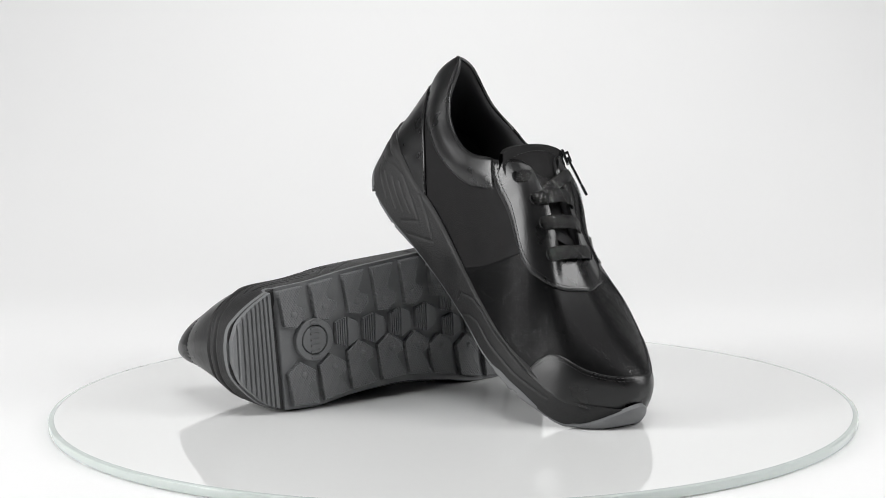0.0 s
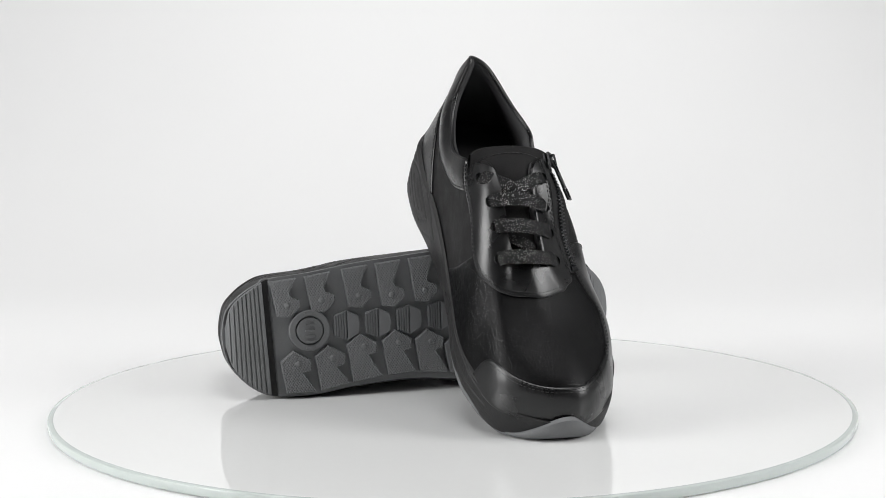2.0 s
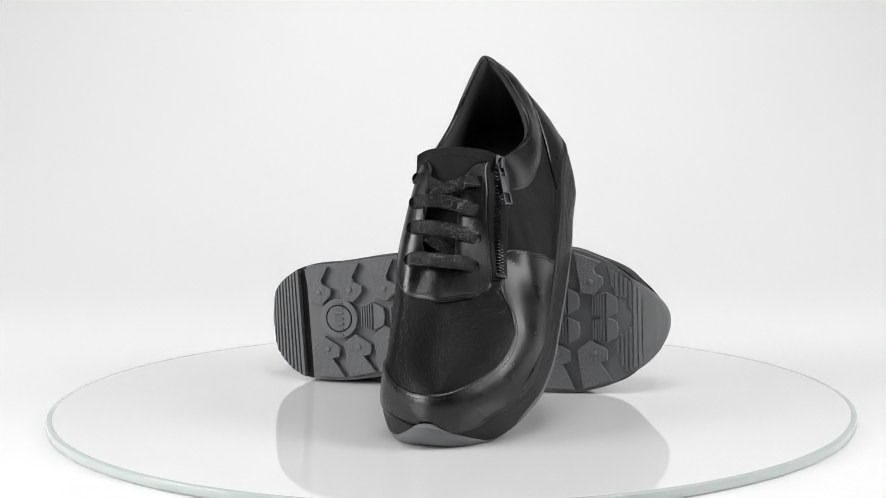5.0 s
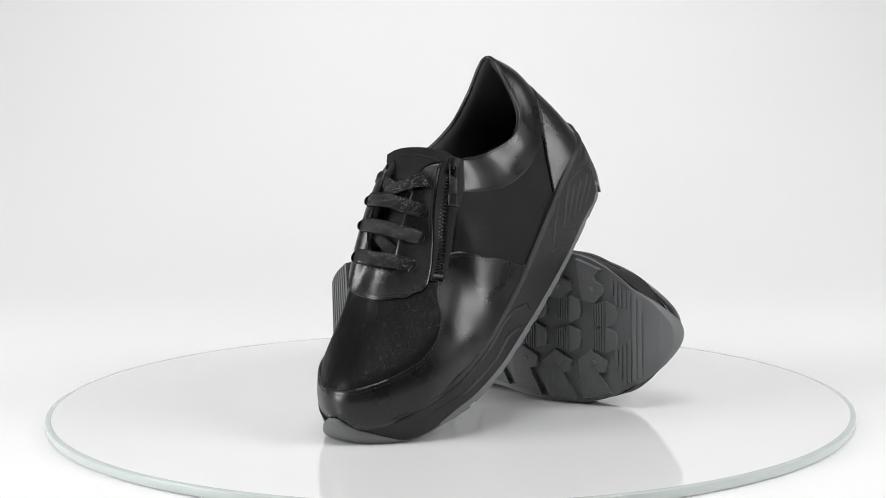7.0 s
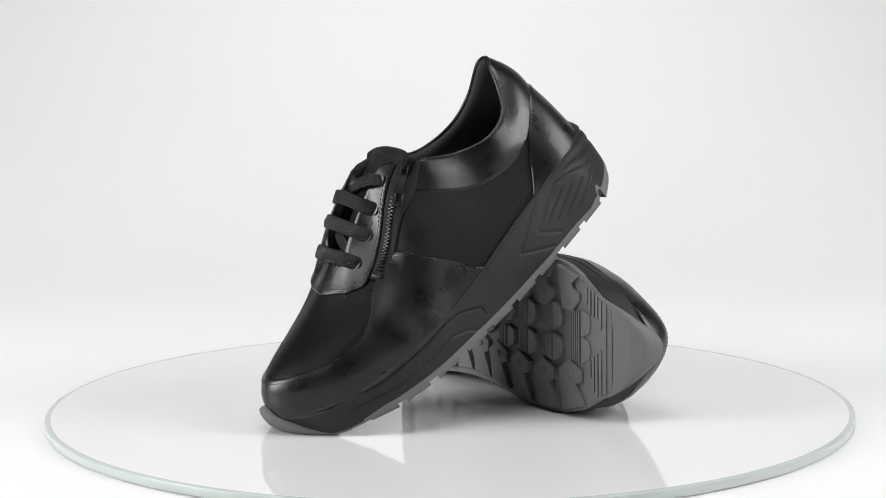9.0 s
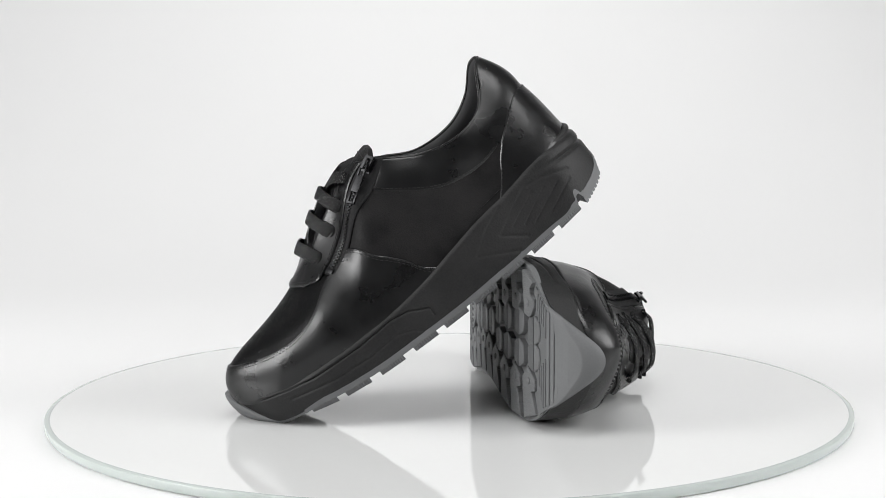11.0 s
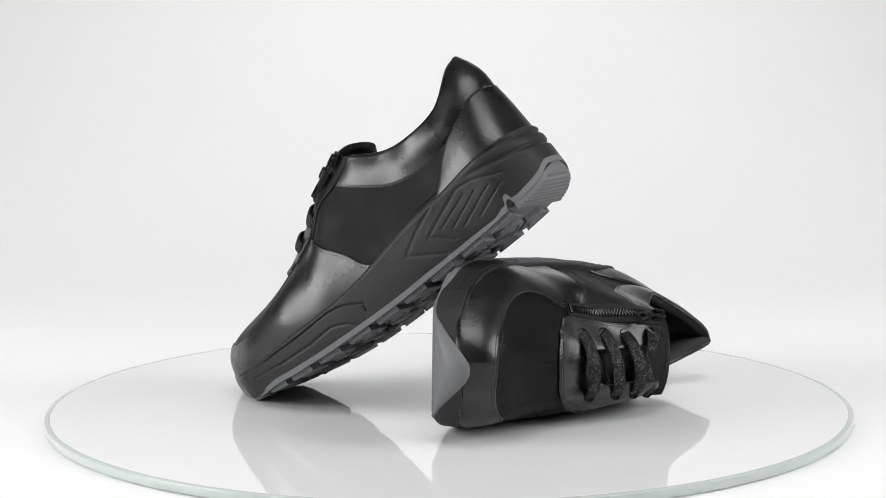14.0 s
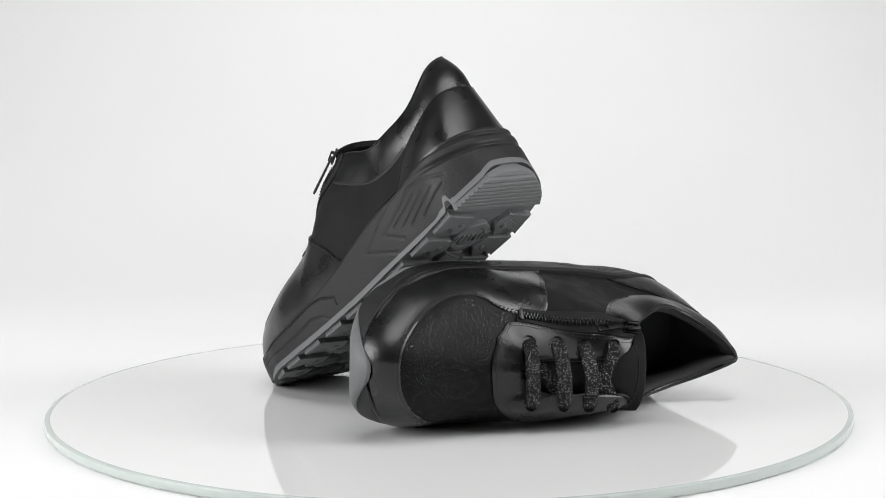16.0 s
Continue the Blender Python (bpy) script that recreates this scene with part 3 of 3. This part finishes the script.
    for k, (x, y) in enumerate(LUGS_L):
        s = 1.0 if x < 0.2 else 0.9
        out0, out1 = edge_l(x - 0.0105) - 0.0002, edge_l(x + 0.0062) - 0.0002
        poly = [(x - 0.0100, out0), (x - 0.0062, y - 0.0070), (x + 0.0022, y - 0.0084), (x + 0.0088 * s, y - 0.0018), (x + 0.0088 * s, y + 0.0026), (x + 0.0029, y + 0.0051), (x + 0.0018, y + 0.0088), (x + 0.0066, out1)]
        bm = bmesh.new()
        prism(bm, poly, zs, 0.0062)
        add("tread_lug", bm, KNURL, outsole, smooth=False)
        bm = bmesh.new()
        dimple(bm, x, y)
        add("lug_stud", bm, RUBBER, outsole)
    for k, (x, y) in enumerate(LUGS_R):
        out0, out1 = edge_r(x - 0.0075) + 0.0002, edge_r(x + 0.0115) + 0.0002
        poly = [(x - 0.0075, out0), (x + 0.0115, out1), (x + 0.0034, y - 0.0062), (x + 0.0084, y - 0.0046), (x + 0.0088, y + 0.0018), (x - 0.0022, y + 0.0084), (x - 0.0108, y + 0.0018)]
        bm = bmesh.new()
        prism(bm, poly, zs, 0.0062)
        add("tread_lug", bm, KNURL, outsole, smooth=False)
        bm = bmesh.new()
        dimple(bm, x, y)
        add("lug_stud", bm, RUBBER, outsole)
    # hexagons: ribbed towards the heel, plain towards the toe
    for x, y in HEXES:
        r = 0.78 if 0.150 < x < 0.17 else 0.87 if x > 0.17 else 0.95
        bm = bmesh.new()
        prism(bm, [(x, y + 0.0098 * r), (x + 0.0076 * r, y + 0.0060 * r), (x + 0.0088 * r, y), (x + 0.0076 * r, y - 0.0062 * r), (x, y - 0.0098 * r)], zs, 0.0062)
        prism(bm, [(x - 0.0002, y + 0.0096 * r), (x - 0.0002, y - 0.0096 * r), (x - 0.0086 * r, y - 0.0068 * r), (x - 0.0094 * r, y), (x - 0.0086 * r, y + 0.0072 * r)], lambda q: float(zs(q)) + 0.0012, 0.0050)
        for j in range(5):
            xa = x - 0.0012 - 0.00165 * j
            half = (0.0094 - 0.0026 * j / 4) * r
            prism(bm, [(xa, y + half), (xa, y - half), (xa - 0.0008, y - half), (xa - 0.0008, y + half)], zs, 0.0020, 0.0002)
        add("hexagon_lug", bm, RUBBER, outsole, smooth=False)
    # heel tread with cross ribs
    bm = bmesh.new()

    def heel_row(t, dz, m=17):
        row = []
        for w in np.linspace(0, 1, m):
            x = 0.0002 + 0.0238 * t
            y = edge_r(x) - 0.0006 + (edge_l(x) - edge_r(x) + 0.0012) * w
            xx = x - 0.045 * y * t
            row.append((xx, y, float(zs(xx)) + dz))
        return [(row[0][0], row[0][1], row[0][2] + 0.0075 - dz)] + row + [(row[-1][0], row[-1][1], row[-1][2] + 0.0075 - dz)]

    pts, ts = [heel_row(0.0, 0.006)], np.linspace(0.0, 1.0, 10)
    for a, b in zip(ts, ts[1:]):
        c = (b - a)
        pts += [heel_row(a + c * 0.04, 0.0012 if a > 0 else 0.0004), heel_row(a + c * 0.22, 0.0), heel_row(a + c * 0.74, 0.0), heel_row(a + c * 0.92, 0.0012 if b < 1 else 0.0)]
    pts.append(heel_row(1.0, 0.0005))
    pts.append(heel_row(1.0, 0.012))
    grid_mesh(bm, np.array(pts))
    add("heel_tread", bm, RUBBER, outsole, "ribbed grey heel tread", smooth=False)
    # toe tread: a stepped pad with cross ribs that runs up into the toe
    bm = bmesh.new()
    pad_edge = [(-0.029, 0.2390), (-0.0200, 0.2360), (-0.0075, 0.2320), (-0.0068, 0.2330), (0.0030, 0.2440), (0.0190, 0.2420), (0.0225, 0.2330), (0.0400, 0.2290), (0.0495, 0.2270)]
    ys = np.linspace(-0.030, 0.046, 33)
    start = np.interp(ys, [p[0] for p in pad_edge], [p[1] for p in pad_edge])
    pts = []
    for f, dz in ((0.0, 0.0062), (0.0, 0.0014), (0.02, 0.0010), (0.3, 0.0010), (0.62, 0.0010), (0.64, 0.0), (0.76, 0.0), (0.88, 0.0), (1.0, 0.0)):
        row = []
        for y, x0 in zip(ys, start):
            x = x0 + (0.2630 - x0) * f
            if f > 0.1:
                x = x * (1 - f) + (0.226 + 0.037 * f) * f
            x = max(x, x0)
            yy = min(max(y, edge_r(x) + 0.0010), edge_l(x) - 0.0010)
            row.append((x, yy, float(zs(x)) + dz))
        pts.append(row)
    grid_mesh(bm, np.array(pts))
    fine = np.linspace(-0.034, 0.050, 169)
    step = np.interp(fine, [p[0] for p in pad_edge], [p[1] for p in pad_edge])
    for x in np.arange(0.2292, 0.2535, 0.0027):
        free = [y for y, x0 in zip(fine, step) if x0 < x and edge_r(x) + 0.0025 < y < edge_l(x) - 0.0025]
        runs = []
        for y in free:
            if runs and y - runs[-1][-1] < 0.0011:
                runs[-1].append(y)
            else:
                runs.append([y])
        for run in runs:
            if len(run) > 3:
                prism(bm, [(x, run[0]), (x, run[-1]), (x + 0.0017, run[-1]), (x + 0.0017, run[0])], zs, 0.003, 0.0003)
    add("toe_tread", bm, RUBBER, outsole, "ribbed grey toe tread", smooth=False)
    # round emblem near the heel, drawn as plain rings and bars
    bm = bmesh.new()
    cx, cy = 0.0512, 0.0067
    for r0, r1, dz in ((0.0, 0.0085, 0.0002), (0.0091, 0.0131, 0.0)):
        ang = np.linspace(0, 2 * math.pi, 49)[:-1]
        prof = [(r0, dz + 0.001 if r0 else dz), (r0 + 0.0003, dz), (r1 - 0.0004, dz), (r1, dz + 0.0004), (r1, 0.006)]
        pts = np.array([[(cx + r * math.cos(a), cy + r * math.sin(a), float(zs(cx + r * math.cos(a))) + d) for r, d in prof] for a in ang])
        grid_mesh(bm, pts, close_u=True)
    for j in range(7):
        y0 = cy + 0.0115 - 0.0036 * j
        prism(bm, [(cx - 0.0030, y0), (cx + 0.0030, y0), (cx + 0.0030, y0 - 0.0013), (cx - 0.0030, y0 - 0.0013)], lambda q: float(zs(q)) - 0.0007, 0.0016, 0.0002)
    add("emblem", bm, RUBBER, outsole, "round moulded emblem", smooth=False)
    # toe bumper: grey rubber that climbs over the tip
    bm = bmesh.new()
    o = outline(1000, 0.0)
    pick = [i for i in range(len(o)) if o[i, 0] > 0.236]
    order = sorted(pick, key=lambda i: -o[i, 1])
    cols = []
    grown = [outline(1000, g) for g in (-0.0100, 0.0008, 0.0014, 0.0019, 0.0020, 0.0016, 0.0006, -0.0020)]
    for i in order:
        x, y = o[i]
        q = min(1.0, abs(y - 0.0035) / 0.0265)
        top = float(zs(x)) + 0.0026 + 0.0122 * (0.5 + 0.5 * math.cos(math.pi * q)) ** 0.7
        z0 = float(zs(x))
        w = min(1.0, max(0.0, (abs(y - 0.0035) - 0.018) / 0.012))
        inner = float(zs(grown[0][i, 0])) + 0.0010
        cols.append([(grown[k][i, 0] * (1 - w) + o[i, 0] * w, grown[k][i, 1] * (1 - w) + o[i, 1] * w, z0 + (top - z0) * f if k else inner * (1 - w) + z0 * w) for k, f in enumerate((0.005, 0.006, 0.08, 0.35, 0.6, 0.8, 0.97, 1.0))])
    grid_mesh(bm, np.array(cols))
    add("toe_bumper", bm, RUBBER, label="grey rubber toe bumper")

    # quarters: the nubuck shell under the panels
    bm = bmesh.new()
    U, S = np.meshgrid(np.linspace(0, 20, 220, endpoint=False), np.linspace(0, 1, 36), indexing="ij")
    grid_mesh(bm, upper(U, S), close_u=True)
    add("quarter", bm, NUBUCK, label="black nubuck quarters")
    bm = bmesh.new()
    S = np.r_[1.0, 1.0, 0.985, 0.95, np.linspace(0.9, 0.08, 16)]
    off = np.r_[0.0008, -0.0012, -0.0032, -0.0045, np.full(16, -0.0050)]
    U = np.linspace(0, 20, 200, endpoint=False)
    grid_mesh(bm, np.array([[p for p in upper(np.full(len(S), u), S, off)] for u in U]), close_u=True)
    add("lining", bm, LINING, label="black textile lining")
    bm = bmesh.new()
    o = outline(160, -0.006, 1.0)
    ring = [bm.verts.new((x, y, float(zm(x)) + 0.003)) for x, y in o]
    mid = [bm.verts.new((x * 0.9 + 0.013, y * 0.55, float(zm(x)) + 0.001)) for x, y in o]
    for k in range(len(o)):
        bm.faces.new((ring[k], ring[(k + 1) % len(o)], mid[(k + 1) % len(o)], mid[k]))
    bm.faces.new(mid)
    add("insole", bm, LINING, label="black padded insole")

    add("vamp", patch(VAMP_LOW, VAMP_TOP, 90, 26, 0.0005, 0.001), SUEDE, label="black crackled glitter suede vamp")
    guard = add("toe_guard", patch(GUARD_LOW, GUARD_TOP, 150, 18, 0.0013, 0.0018), LEATHER, label="smooth black leather toe and side panel")
    add("stitching", merged(seam(seam_line(GUARD_LOW, GUARD_TOP, 0.0014, 240), 0.0014), seam(seam_line(GUARD_LOW, GUARD_TOP, 0.0032, 240), 0.0014)), THREAD, guard)
    counter = add("heel_counter", patch(COUNTER_LOW, COUNTER_TOP, 110, 22, 0.0014, 0.0018, 0.0004), LEATHER, label="smooth black leather heel counter")
    add("stitching", seam(seam_line(COUNTER_LOW, COUNTER_TOP, 0.0014, 200), 0.0015), THREAD, counter)
    collar = add("collar", patch(COLLAR_LOW, COLLAR_TOP, 140, 16, 0.0006, 0.0014, 0.0018), LEATHER, label="padded black leather collar")
    add("stitching", merged(seam(seam_line(COLLAR_LOW[:7], COLLAR_TOP[:7], 0.0014, 120, False), 0.0008), seam(seam_line(COLLAR_LOW[12:], COLLAR_TOP[12:], 0.0014, 120, False), 0.0008)), THREAD, collar)
    # the collar's rolled top edge
    bm = bmesh.new()
    us = np.linspace(4.95, -4.95, 150)
    mid = upper(us, np.full(150, 1.0), np.full(150, -0.0008))
    out = (upper(us, np.full(150, 1.0), np.full(150, 0.001)) - upper(us, np.full(150, 1.0))) * 1000
    along = np.gradient(mid, axis=0)
    along /= np.linalg.norm(along, axis=1)[:, None]
    rise = np.cross(along, out)
    wide = 0.0011 * np.clip(np.minimum(np.arange(150), np.arange(150)[::-1]) / 5 + 0.3, 0, 1)[:, None]
    grid_mesh(bm, np.array([mid + out * wide * math.cos(a) + rise * wide * 0.85 * math.sin(a) for a in np.linspace(0, 2 * math.pi, 13)]).transpose(1, 0, 2))
    add("rolled_edge", bm, LEATHER, collar)
    stay = add("eyestay", patch(STAY_OUT, STAY_IN, 220, 12, 0.0020, 0.0024), LEATHER, label="smooth black leather lace stay")
    add("stitching", merged(seam(seam_line(STAY_OUT, STAY_IN, 0.0014, 300, False), 0.0021), seam(seam_line(STAY_OUT, STAY_IN, 0.0032, 300, False), 0.0021)), THREAD, stay)

    # tongue
    bm = bmesh.new()
    xs = np.linspace(0.182, 0.1062, 30)
    zc = spline([0.103, 0.108, 0.120, 0.140, 0.160, 0.182], [0.1088, 0.1085, 0.1045, 0.0935, 0.0822, 0.0690], xs)
    zc = zc - 0.0004 * np.clip((0.124 - xs) / 0.014, 0, 1) - 0.0016 * np.clip((xs - 0.124) / 0.01, 0, 1)
    droop = 0.0090 - 0.0056 * np.clip((0.112 - xs) / 0.006, 0, 1)
    half = spline([0.103, 0.107, 0.112, 0.125, 0.150, 0.182], [0.0240, 0.0250, 0.0252, 0.0240, 0.0190, 0.0150], xs)
    def tongue_row(k, dz, shrink=0.0):
        return [(xs[k] + 0.0035 * abs(w) ** 7 * np.clip((0.120 - xs[k]) / 0.012, 0, 1), -0.0050 + w * (half[k] - shrink), zc[k] - droop[k] * abs(w) ** 2.2 + dz) for w in np.linspace(-1, 1, 21)]
    rows = [tongue_row(k, 0.0, 0.0006) for k in range(30)] + [[(x - 0.0022, y, z - 0.0012) for x, y, z in tongue_row(29, 0.0, 0.0006)]] + [[(x - 0.0005, y, z - 0.0042) for x, y, z in tongue_row(k, 0.0, 0.0)] for k in range(29, -1, -1)]
    grid_mesh(bm, np.array(rows))
    tongue = add("tongue", bm, NUBUCK, label="black nubuck tongue")
    line = np.array([(x, y, z + 0.0003) for x, y, z in tongue_row(27, 0.0, 0.0016)])
    add("stitching", seam((line, np.tile((0.5, 0, 0.87), (21, 1))), 0.0001), THREAD, tongue)

    # laces: three bars, a crossed pair on top, a hidden diagonal
    def hole(uv, off=0.0):
        return upper(uv[0], uv[1], off)

    ups = np.array([0.5, 0.0, 0.86])
    for k in range(4):
        r, l = hole(HOLES_R[k], 0.0020), hole(HOLES_L[k], 0.0020)
        for h, d in ((r, l - r), (l, r - l)):
            d = d / np.linalg.norm(d)
            bm = bmesh.new()
            side_v = np.cross(d, ups)
            ring = [h - d * 0.0006 + d * 0.0022 * math.cos(a) + side_v * 0.0030 * math.sin(a) for a in np.linspace(0, 2 * math.pi, 15)[:-1]]
            lo = [bm.verts.new(p - ups * 0.0012) for p in ring]
            hi = [bm.verts.new(p + ups * 0.0002) for p in ring]
            hi2 = [bm.verts.new(h - d * 0.0006 + (p - h + d * 0.0006) * 1.08 + ups * 0.0001) for p in ring]
            for i in range(14):
                bm.faces.new((lo[i], lo[(i + 1) % 14], hi[(i + 1) % 14], hi[i]))
                bm.faces.new((hi[i], hi[(i + 1) % 14], hi2[(i + 1) % 14], hi2[i]))
            bm.faces.new(lo)
            add("eyelet", bm, ZIP_TAPE, stay)
    for k in range(1, 4):
        r, l = hole(HOLES_R[k], 0.0020), hole(HOLES_L[k], 0.0020)
        d = l - r
        rise = 0.0072 + 0.0012 * (k == 1)
        path = [r - ups * 0.0022 - d * 0.01, r + ups * 0.0012 + d * 0.03, r + d * 0.18 + ups * (rise * 0.75), r + d * 0.5 + ups * (rise + 0.0008) + np.array([0.0008 * (k - 2), 0, 0]), r + d * 0.82 + ups * (rise * 0.75), l + ups * 0.0012 - d * 0.03, l - ups * 0.0022 + d * 0.01]
        add("lace", lace_ribbon(path, 0.0084), LACE)
    r, l = hole(HOLES_R[0], 0.0020), hole(HOLES_L[0], 0.0020)
    low_r, low_l = hole(HOLES_R[1], 0.0020), hole(HOLES_L[1], 0.0020)
    add("lace", lace_ribbon([r - ups * 0.0022, r + ups * 0.0020 + np.array([0.001, 0.001, 0]), r * 0.86 + low_l * 0.14 + ups * 0.0056, r * 0.68 + low_l * 0.32 + ups * 0.0064, r * 0.42 + low_l * 0.58 + ups * 0.0056, r * 0.25 + low_l * 0.75 + ups * 0.0012], 0.0080), LACE)
    add("lace", lace_ribbon([l - ups * 0.0022, l + ups * 0.0020 + np.array([0.001, -0.001, 0]), l * 0.86 + low_r * 0.14 + ups * 0.0046, l * 0.66 + low_r * 0.34 + ups * 0.0050, l * 0.42 + low_r * 0.58 + ups * 0.0034, l * 0.25 + low_r * 0.75 - ups * 0.0004], 0.0076), LACE)
    a, b = hole(HOLES_R[2], 0.0), hole(HOLES_L[3], 0.0)
    add("lace", lace_ribbon([a + (b - a) * 0.12 - ups * 0.002, a + (b - a) * 0.5 + ups * 0.0012, a + (b - a) * 0.88 - ups * 0.002], 0.0070), LACE)

    # zip: tape, teeth, slider with its puller, stop
    zipper = add("zipper", patch(ZIP_A, ZIP_B, 60, 8, 0.0014, 0.0018), ZIP_TAPE, label="black zip tape")
    zc = (np.array(ZIP_A) * 0.52 + np.array(ZIP_B) * 0.48)
    zl = through_points(zc, 200)
    p = upper(zl[:, 0], zl[:, 1])
    nrm = (upper(zl[:, 0], zl[:, 1], 0.001) - p) * 1000
    d = np.r_[0, np.cumsum(np.linalg.norm(np.diff(p, axis=0), axis=1))]

    def on_zip(c):
        q = np.array([np.interp(c, d, p[:, j]) for j in range(3)])
        n = np.array([np.interp(c, d, nrm[:, j]) for j in range(3)])
        t = np.array([np.interp(min(c + 0.001, d[-1]), d, p[:, j]) - np.interp(max(c - 0.001, 0), d, p[:, j]) for j in range(3)])
        t /= np.linalg.norm(t)
        n /= np.linalg.norm(n)
        return q, t, n, np.cross(n, t)

    bm = bmesh.new()
    for k, c in enumerate(np.arange(0.012, d[-1] - 0.004, 0.00105)):
        q, t, n, w = on_zip(c)
        box(bm, q + n * 0.0020 + w * (0.0008 if k % 2 else -0.0008), t * 0.00034, w * 0.0014, n * 0.0007)
    add("zip_teeth", bm, ZIP_METAL, zipper, "dark metal zip teeth")
    bm = bmesh.new()
    q, t, n, w = on_zip(d[-1] - 0.0022)
    box(bm, q + n * 0.0018, t * 0.0014, w * 0.0030, n * 0.0008)
    add("zip_stop", bm, GUNMETAL, zipper)
    bm = bmesh.new()
    q, t, n, w = on_zip(0.0038)
    box(bm, q + n * 0.0016, t * 0.0048, w * 0.0036, n * 0.0009)
    box(bm, q + n * 0.0042 - t * 0.0006, t * 0.0046, w * 0.0030, n * 0.0008)
    box(bm, q + n * 0.0030 - t * 0.0040, t * 0.0008, w * 0.0010, n * 0.0014)
    box(bm, q + n * 0.0058 - t * 0.0028, t * 0.0007, w * 0.0009, n * 0.0013)
    box(bm, q + n * 0.0058 + t * 0.0028, t * 0.0007, w * 0.0009, n * 0.0013)
    box(bm, q + n * 0.0068, t * 0.0034, w * 0.0009, n * 0.0005)
    add("slider", bm, GUNMETAL, zipper, "gunmetal zip slider")
    bm = bmesh.new()
    q2 = q + n * 0.0056 + t * 0.0016
    hang = np.array(HANG[side])
    far = hang - n * (hang @ n) + n * 0.10
    far = far / np.linalg.norm(far)
    w = np.cross(n, far)
    w /= np.linalg.norm(w)
    nn = np.cross(far, w)
    nn /= np.linalg.norm(nn)
    for sgn in (-1, 1):
        box(bm, q2 + far * 0.0030 + w * 0.0019 * sgn, far * 0.0042, w * 0.0005, nn * 0.0006)
    box(bm, q2 - far * 0.0010, far * 0.0005, w * 0.0022, nn * 0.0006)
    box(bm, q2 + far * 0.0118, far * 0.0052, w * 0.0024, nn * 0.0007)
    for sgn in (-1, 1):
        box(bm, q2 + far * 0.0206 + w * 0.0022 * sgn, far * 0.0034, w * 0.0006, nn * 0.0007)
    box(bm, q2 + far * 0.0240, far * 0.0007, w * 0.0028, nn * 0.0007)
    add("puller", bm, GUNMETAL, zipper, "gunmetal zip puller")
    return thing


# which way the zip puller hangs or lies
HANG = {1: (0.78, 0.16, -0.60), -1: (0.85, -0.30, -0.40)}
shoe_a = build_shoe(1)
tagged(shoe_a, "black leather lace-up sneaker propped heel-up on the other shoe", "shoe", group="pair of shoes")
shoe_b = build_shoe(-1)
tagged(shoe_b, "black leather lace-up sneaker lying on its side on the glass", "shoe", group="pair of shoes")


# ---- motion: everything turns with the table ----
POSE_A = Matrix(((0.25189, 0.94613, 0.20344, -0.00651), (-0.76351, 0.32346, -0.55895, 0.09818), (-0.59465, -0.01453, 0.80386, 0.13814), (0, 0, 0, 1)))
POSE_B = Matrix(((0.93856, 0.02781, -0.34399, -0.13575), (0.34416, -0.00152, 0.93891, -0.02120), (0.02559, -0.99961, -0.01100, 0.03570), (0, 0, 0, 1)))


def motions():
    walk(disc, [(t, turn(t) @ DISC_POSE) for t in TIMES])
    walk(shoe_a, [(t, turn(t) @ POSE_A) for t in TIMES])
    walk(shoe_b, [(t, turn(t) @ POSE_B) for t in TIMES])


motions()
